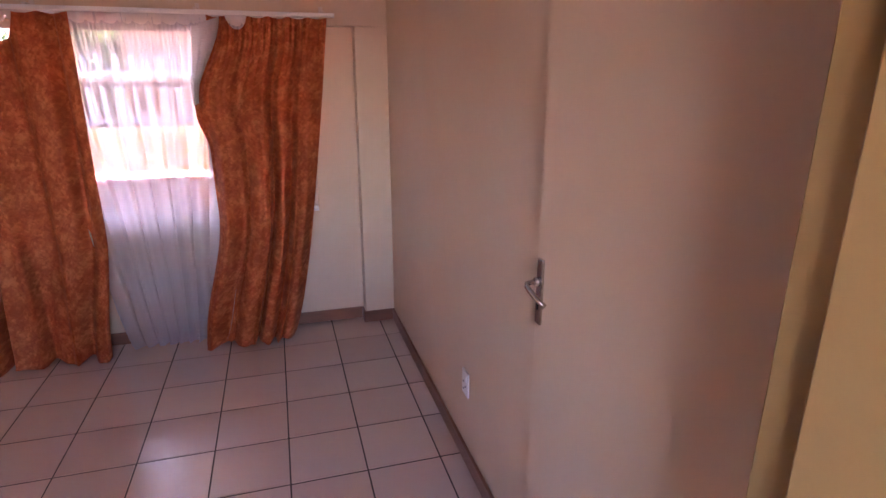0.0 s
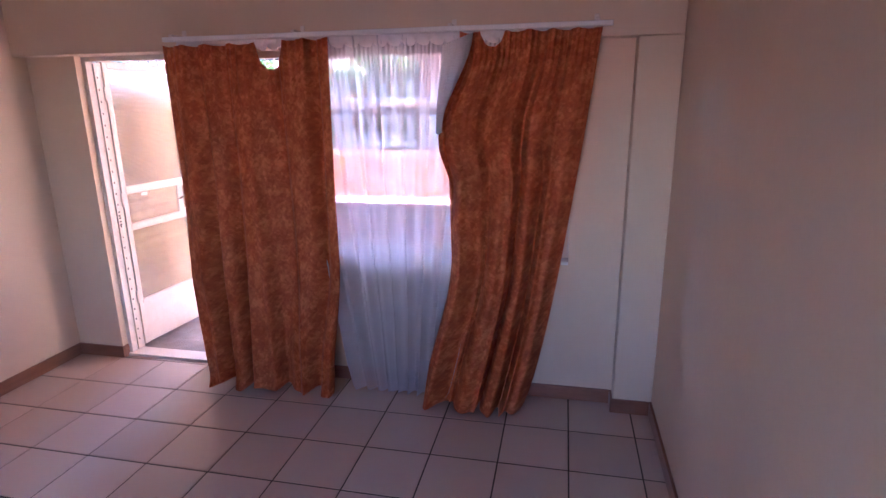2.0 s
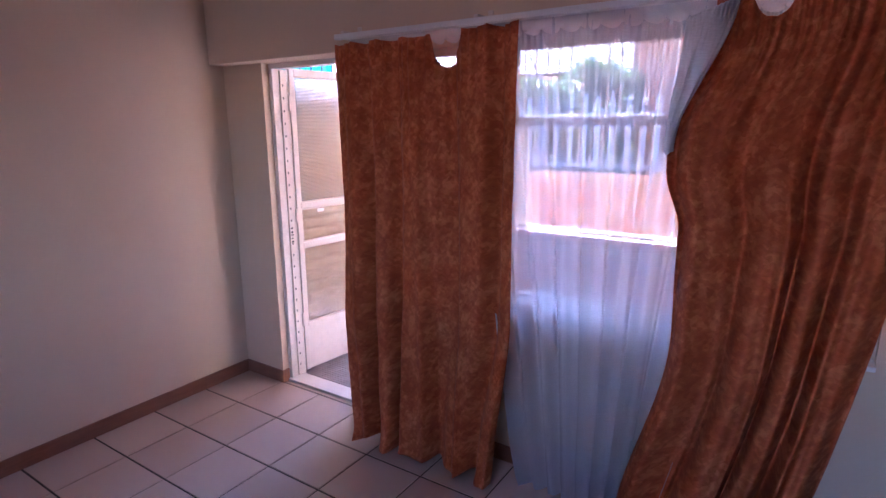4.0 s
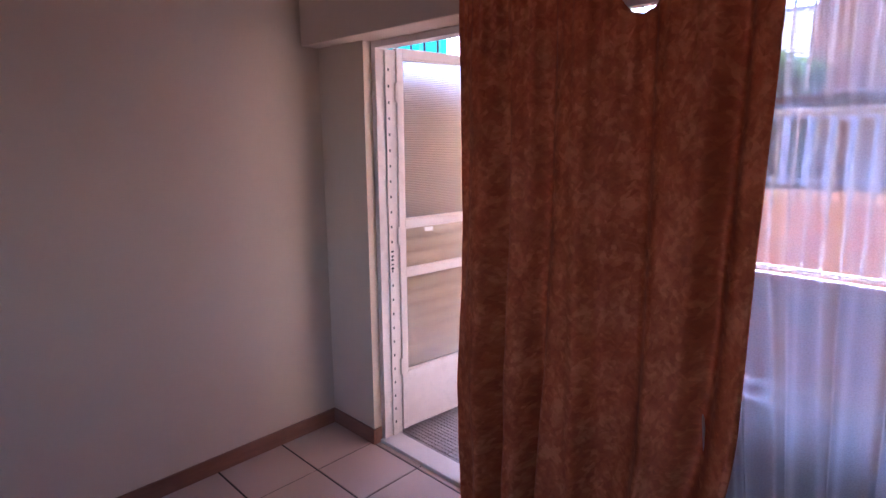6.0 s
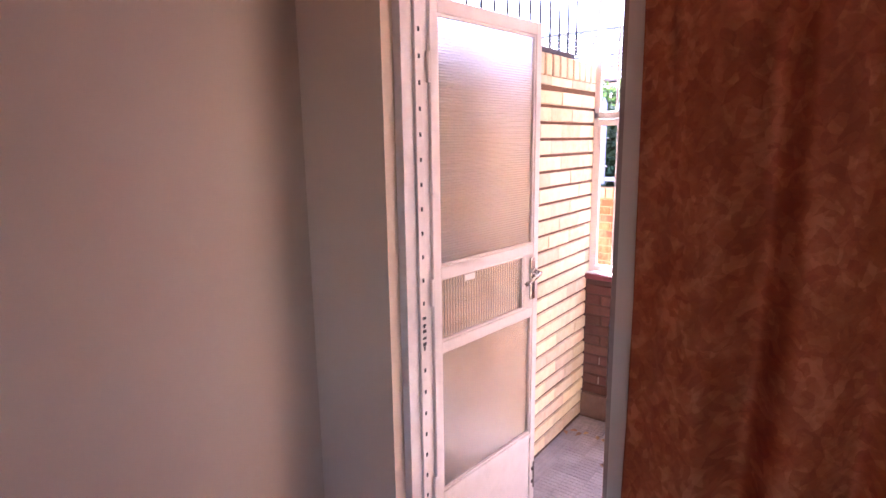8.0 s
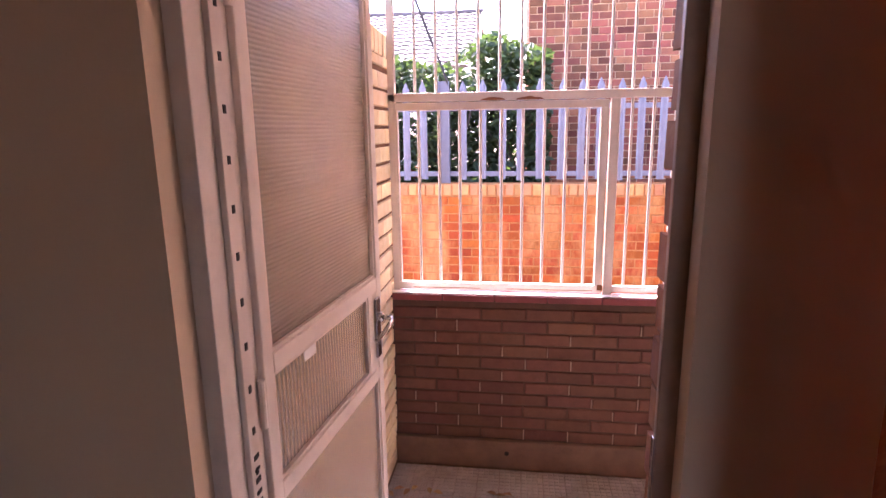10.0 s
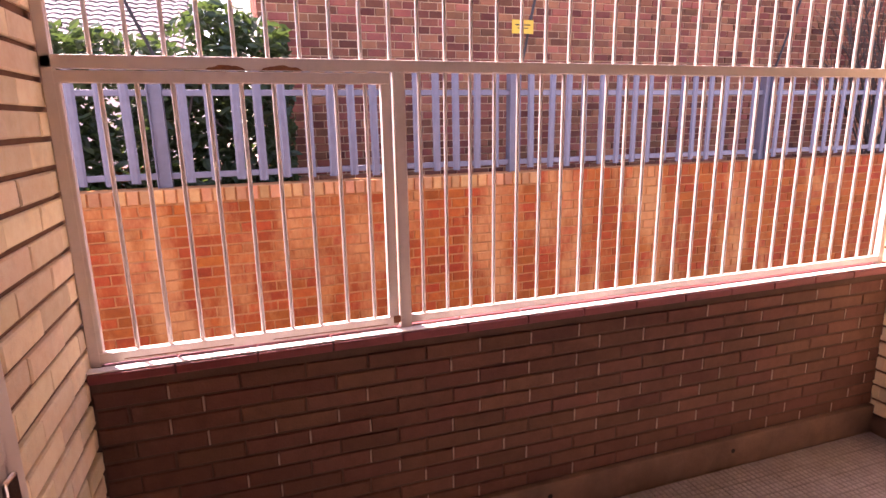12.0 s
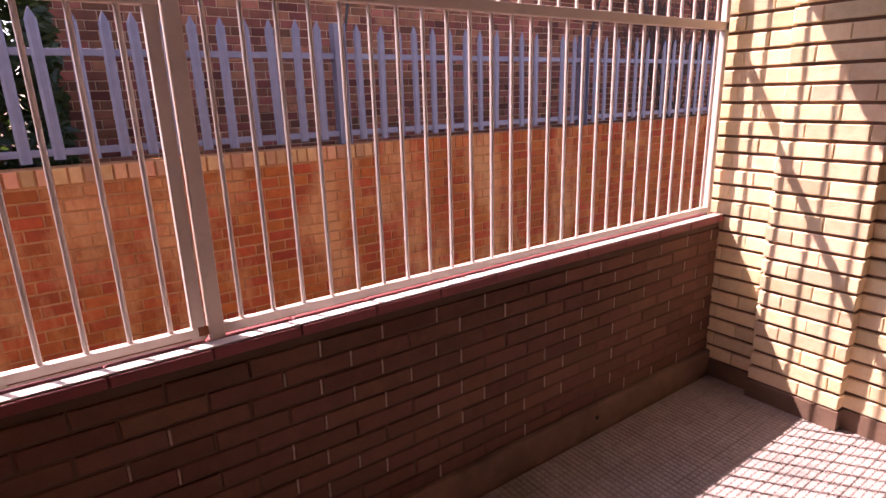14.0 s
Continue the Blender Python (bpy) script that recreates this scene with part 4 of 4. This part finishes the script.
part("print", boxed(2.63, 2.77, FY - 0.1165, FY - 0.1152, 2.295, 2.305), BLACK, sg)
part("print", boxed(2.65, 2.75, FY - 0.1165, FY - 0.1152, 2.27, 2.278), BLACK, sg)
part("wire", rodded((2.76, FY - 0.112, 2.32), (2.775, FY - 0.105, 2.38), 0.003, 6), CABLE, sg)

# tall brick building beyond
BX, BYF = 0.59, 5.75
bld = thing("brick_building", "tall red clinker brick building behind the fence", "building")
part("wall", boxed(BX + 0.01, 15.0, BYF + 0.010, BYF + 7, -0.9, 6.8), MORTAR_LIGHT, bld)
part("roof", boxed(BX - 0.2, 15.2, BYF - 0.2, BYF + 7.2, 6.8, 6.95, bevel=0.01), ROOF_TILE, bld)
joined_bricks(courses(BX, 13.0, 0.55, 5.4, 0.185, 0.076, 31, 0.010), Matrix.Translation((0, BYF, 0)), 0.03, RED_BRICK, "bricks", bld, 9, 0.003)
side_b = Matrix.Translation((BX, 0, 0)) @ Matrix.Rotation(radians(-90), 4, 'Z')
joined_bricks(courses(-(BYF + 3), -BYF, 0.55, 5.4, 0.185, 0.076, 32, 0.010), side_b, 0.03, RED_BRICK, "bricks", bld, 10, 0.003)

# house with a tiled roof
house = thing("house", "white house with a grey tiled gable roof", "house")
RX0, RX1, RY0, RY1, RZ0, RZ1 = -11.0, -0.6, 13.2, 16.9, 3.0, 4.9
part("wall", boxed(RX0 + 0.3, RX1 - 0.25, RY0 + 0.5, 20.2, -0.9, RZ0), WHITE_PAINT, house)
gb = bmesh.new()
tri0 = [gb.verts.new((RX1 - 0.25, y, z)) for y, z in ((RY0 + 0.5, RZ0), (20.2, RZ0), (RY1, RZ1 - 0.1))]
tri1 = [gb.verts.new((RX1 - 0.45, v.co.y, v.co.z)) for v in tri0]
gb.faces.new(tri0)
gb.faces.new(tri1[::-1])
for i in range(3):
    gb.faces.new((tri0[i], tri1[i], tri1[(i + 1) % 3], tri0[(i + 1) % 3]))
part("gable", gb, WHITE_PAINT, house)
lv = part("louvre", boxed(RX1 - 0.26, RX1 - 0.22, RY1 - 0.35, RY1 + 0.35, RZ1 - 1.0, RZ1 - 0.45), WHITE_PAINT, house)
for i in range(6):
    part("slat", boxed(RX1 - 0.225, RX1 - 0.19, RY1 - 0.32, RY1 + 0.32, RZ1 - 0.97 + i * 0.085, RZ1 - 0.93 + i * 0.085), TIMBER, lv)
slope = math.atan2(RZ1 - RZ0, RY1 - RY0)
rl = math.hypot(RZ1 - RZ0, RY1 - RY0)
tv, tf = [], []
rows_n, pitch_x = 14, 0.27
for r in range(rows_n):
    for c in range(int((RX1 - RX0) / pitch_x)):
        s0, s1 = rl * r / rows_n, rl * (r + 1) / rows_n + 0.05
        base = len(tv)
        for s, lift in ((s0, 0.045), (s1, 0.012)):
            for k in range(5):
                xx = RX0 + (c + k / 4 * 1.02) * pitch_x
                hh = lift + 0.035 * math.sin(math.pi * k / 4)
                tv.append((xx, RY0 + s * math.cos(slope) - hh * math.sin(slope), RZ0 + s * math.sin(slope) + hh * math.cos(slope)))
        for k in range(5):
            xx = RX0 + (c + k / 4 * 1.02) * pitch_x
            tv.append((xx, RY0 + s0 * math.cos(slope), RZ0 + s0 * math.sin(slope)))
        for k in range(4):
            tf.append((base + k, base + k + 1, base + 6 + k, base + 5 + k))
            tf.append((base + 10 + k, base + 11 + k, base + k + 1, base + k))
me = bpy.data.meshes.new("roof")
me.from_pydata(tv, [], tf)
me.materials.append(ROOF_TILE)
rt = new("roof", me)
rt.parent = house
back = bmesh.new()
q = [back.verts.new(v) for v in ((RX0, RY0, RZ0), (RX1, RY0, RZ0), (RX1, RY1, RZ1), (RX0, RY1, RZ1), (RX1, 2 * RY1 - RY0, RZ0), (RX0, 2 * RY1 - RY0, RZ0))]
back.faces.new((q[0], q[1], q[2], q[3]))
back.faces.new((q[3], q[2], q[4], q[5]))
part("roof_deck", back, ROOF_TILE, house)
bb = bmesh.new()
for s in (-1, 1):
    yv = RY1 + s * (RY1 - RY0) - s * 0
    a = [(RX1 - 0.02, RY1, RZ1 + 0.06), (RX1 - 0.02, yv, RZ0 + 0.06), (RX1 - 0.02, yv, RZ0 - 0.18), (RX1 - 0.02, RY1, RZ1 - 0.18)]
    v0 = [bb.verts.new(p) for p in a]
    v1 = [bb.verts.new((p[0] + 0.05, p[1], p[2])) for p in a]
    bb.faces.new(v0)
    bb.faces.new(v1[::-1])
    for i in range(4):
        bb.faces.new((v0[i], v1[i], v1[(i + 1) % 4], v0[(i + 1) % 4]))
part("barge_board", bb, WHITE_PAINT, house, "white barge board")
rdg = bmesh.new()
for i in range(int((RX1 - RX0) / 0.4)):
    rod(rdg, (RX0 + i * 0.4, RY1, RZ1 + 0.03), (RX0 + i * 0.4 + 0.42, RY1, RZ1 + 0.035), 0.09, 8, 0.1)
part("ridge", rdg, ROOF_TILE, house)


# hedge of many leaves over a tangle of stems
def leafy(name, label, x0, x1, y0, y1, top, low, count, seed, size, category="hedge", material=LEAVES):
    rnd = random.Random(seed)
    tv, tf = [], []
    for _ in range(count):
        for _try in range(6):
            x = rnd.uniform(x0, x1)
            zt = top(x)
            z = low + (zt - low) * rnd.random() ** 0.75
            y = rnd.uniform(y0, y1) + 0.12 * noise.noise(Vector((x * 2.2, z * 2.2, seed)))
            if noise.noise(Vector((x * 2.6, y * 2.6, z * 2.6 + seed))) > -0.28:
                break
        s = size * rnd.uniform(0.6, 1.3)
        rot = Euler((rnd.uniform(-1.2, 1.2), rnd.uniform(-1.2, 1.2), rnd.uniform(0, 6.28))).to_matrix()
        base = len(tv)
        for a, b, c in ((0, -s, 0), (0.45 * s, -0.25 * s, 0.10 * s), (0.32 * s, 0.5 * s, 0.08 * s), (0, s, -0.05 * s), (-0.32 * s, 0.5 * s, 0.08 * s), (-0.45 * s, -0.25 * s, 0.10 * s)):
            tv.append(tuple(Vector((x, y, z)) + rot @ Vector((a, b, c))))
        tf += [(base, base + 1, base + 2, base + 3), (base, base + 3, base + 4, base + 5)]
    ob = thing(name, label, category)
    me = bpy.data.meshes.new("foliage")
    me.from_pydata(tv, [], tf)
    me.materials.append(material)
    lf = new("foliage", me)
    lf.parent = ob
    lf["kind"] = "stuff"
    for i in range(int((x1 - x0) * 5) + 2):
        x = rnd.uniform(x0, x1)
        y = rnd.uniform(y0 + 0.1, y1)
        p = [(x, y, -0.9)]
        for k in range(1, 6):
            p.append((x + rnd.uniform(-.1, .1) * k, y + rnd.uniform(-.03, .03) * k, -0.9 + (top(x) + 0.7) * k / 5))
        part("stem", tube(bmesh.new(), p, 0.012, 5), BARK, ob)
    return ob


def hedge_top(x):
    return 2.30 + 0.10 * math.sin(x * 2.3 + 0.5) + 0.08 * math.sin(x * 6.1) 


leafy("hedge", "dense dark green hedge with sunlit top behind the fence", -4.5, 0.80, 5.0, 5.65, hedge_top, 0.5, 24000, 21, 0.055)
bg = thing("wall_garden", "low red brick wall under the hedge", "wall", "structure")
part("wall", boxed(-6, 0.58, 5.72, 5.85, -0.9, 1.15), RED_BRICK, bg)

# bare shrub beyond the far end of the fence
tw = bmesh.new()
rnd = random.Random(77)


def twig(p, d, ln, r, depth):
    q = p + d * ln
    rod(tw, p, q, r, 5, r * 0.7)
    if depth:
        for _ in range(3):
            nd = (d + Vector((rnd.uniform(-.7, .7), rnd.uniform(-.5, .5), rnd.uniform(-.15, .5)))).normalized()
            twig(p + d * ln * rnd.uniform(0.5, 1), nd, ln * rnd.uniform(0.55, 0.8), r * 0.62, depth - 1)


for sx in (8.2, 8.9, 9.7):
    twig(Vector((sx, 5.3, -0.9)), Vector((rnd.uniform(-.1, .1), 0, 1)), 1.9, 0.035, 5)
shrub = thing("tree", "bare thin tree beyond the fence", "tree")
part("trunk", tw, BARK, shrub)

# turquoise sheet fence beside the house
tq = thing("sheet_fence", "turquoise corrugated sheet screen beside the house", "fence")
sb = bmesh.new()
prev = None
for i in range(49):
    y = -0.4 + i * 0.05
    xx = -1.35 + 0.02 * math.sin(i * math.pi / 2)
    cur = [sb.verts.new((xx + dx, y, z)) for dx, z in ((0, -0.9), (0, 2.75), (-0.004, 2.75), (-0.004, -0.9))]
    if prev:
        for k in range(4):
            sb.faces.new((prev[k], cur[k], cur[(k + 1) % 4], prev[(k + 1) % 4]))
    prev = cur
part("sheet", sb, TURQUOISE, tq)

# dry leaves blown on the porch floor
lb = bmesh.new()
pts = [(0, -0.024, 0.002), (0.010, -0.010, 0.006), (0.012, 0.006, 0.008), (0, 0.024, 0.003), (-0.012, 0.006, 0.009), (-0.010, -0.010, 0.005), (0, 0, 0.001)]
vv = [lb.verts.new(p) for p in pts]
for i in range(6):
    lb.faces.new((vv[i], vv[(i + 1) % 6], vv[6]))
bmesh.ops.solidify(lb, geom=lb.faces[:], thickness=0.0008)
dl = finish("dry_leaf", lb, DRY_LEAF)
tagged(dl, "curled dry brown leaf on the porch floor", "leaf", "leaf litter")
rnd = random.Random(5)
spots = [(-0.02, 1.52), (0.02, 1.50), (0.05, 1.53), (-0.05, 1.48), (0.12, 1.52), (0.16, 1.51), (0.30, 1.42), (0.33, 1.45), (0.36, 1.40), (0.40, 1.53), (0.44, 1.52), (0.47, 1.53), (0.60, 1.47), (0.66, 1.43), (0.24, 1.28), (0.56, 1.36), (0.70, 1.52)]
for i, (x, y) in enumerate(spots):
    m = pose(x, y, PF + 0.002, rnd.uniform(-8, 8), rnd.uniform(-8, 8), rnd.uniform(0, 360))
    if i == 0:
        dl.matrix_basis = m
    else:
        copy_thing(dl, m)

# ---------------- pieces of floors and walls ----------------
floor = thing("floor", "beige glazed floor tiles with dark grout", "floor", "structure")
part("grout", boxed(XL - 0.1, XR + 0.1, -5.3, 0.06, -0.12, -0.0035), GROUT, floor)
TILES = {}
P = 0.343


def tile_mesh(w, d):
    key = (round(w, 3), round(d, 3))
    if key not in TILES:
        b = box(bmesh.new(), -w / 2, w / 2, -d / 2, d / 2, -0.010, 0.0)
        bmesh.ops.bevel(b, geom=[e for e in b.edges if all(v.co.z > -0.001 for v in e.verts)], offset=0.0015, segments=1, affect='EDGES')
        me = bpy.data.meshes.new("tile")
        b.to_mesh(me)
        b.free()
        me.materials.append(TILE)
        TILES[key] = me
    return TILES[key]


rnd = random.Random(2)
for j in range(-15, 1):
    for i in range(-1, 11):
        x0, x1 = max(i * P, XL) + 0.0035, min((i + 1) * P, XR) - 0.0035
        y0, y1 = max((j - 0) * P, -5.2) + 0.005, min((j + 1) * P, 0.045 if i in (0, 1) else 0.0) - 0.005
        if x1 - x0 < 0.02 or y1 - y0 < 0.02:
            continue
        place("tile", tile_mesh(x1 - x0, y1 - y0), floor, pose((x0 + x1) / 2, (y0 + y1) / 2, rnd.uniform(-.0004, .0004)))

brick_wall(par, courses(PX0, PX1, 0.115, SILL - 0.032, 0.205, 0.0595, 11, 0.008), Matrix.Translation((0, PY, 0)), PARAPET_BRICK, 0.05, 0.002, 12)
perp = bmesh.new()
rnd = random.Random(44)
for u, z, l, h in courses(PX0, PX1, 0.115, SILL - 0.032, 0.205, 0.0595, 11, 0.008):
    if rnd.random() < 0.55:
        box(perp, u + l / 2 + 0.001, u + l / 2 + 0.007, PY + 0.001, PY + 0.010, z - h / 2, z + h / 2 - rnd.uniform(0, .01))
part("perpends", perp, PERPEND, par, "pale mortar in the upright joints")
brick_wall(lw, courses(0.12, 1.83, PF, LT, 0.23, 0.0765, 13, 0.014, 0.11, 0.004), left_face, YELLOW_BRICK, 0.06, 0.003, 14)
brick_wall(ew, courses(-1.83, -0.13, 0.062, ROOF, 0.23, 0.0765, 15, 0.014, perp=0.004), end_face, YELLOW_BRICK, 0.05, 0.003, 16)
brick_wall(pr, courses(-PR1, -PR0, 0.062, ROOF, 0.23, 0.0765, 17, 0.014, perp=0.004), pier_face, YELLOW_BRICK, 0.07, 0.003, 18)
near = [q for q in courses(-1.2, 2.9, -0.05, GT, 0.232, 0.083, 19, 0.014, 0.115)]
brick_wall(gw, [q for q in near if q[1] < GT - 0.10], garden_face, GARDEN_BRICK, 0.05, 0.004, 20)
brick_wall(gw, [q for q in near if q[1] > GT - 0.10], Matrix.Translation((0, GY - 0.008, 0)), COPING_BRICK, 0.2, 0.006, 25)
far = list(courses(2.9, 11.0, -0.05, GT, 0.232, 0.083, 21, 0.010, 0.115)) + list(courses(-6.0, -1.2, -0.05, GT, 0.232, 0.083, 22, 0.010, 0.115)) + list(courses(-6.0, 11.0, -0.63, -0.05, 0.232, 0.083, 24, 0.010))
joined_bricks(far, garden_face, 0.05, GARDEN_BRICK_FAR, "bricks", gw, 23)
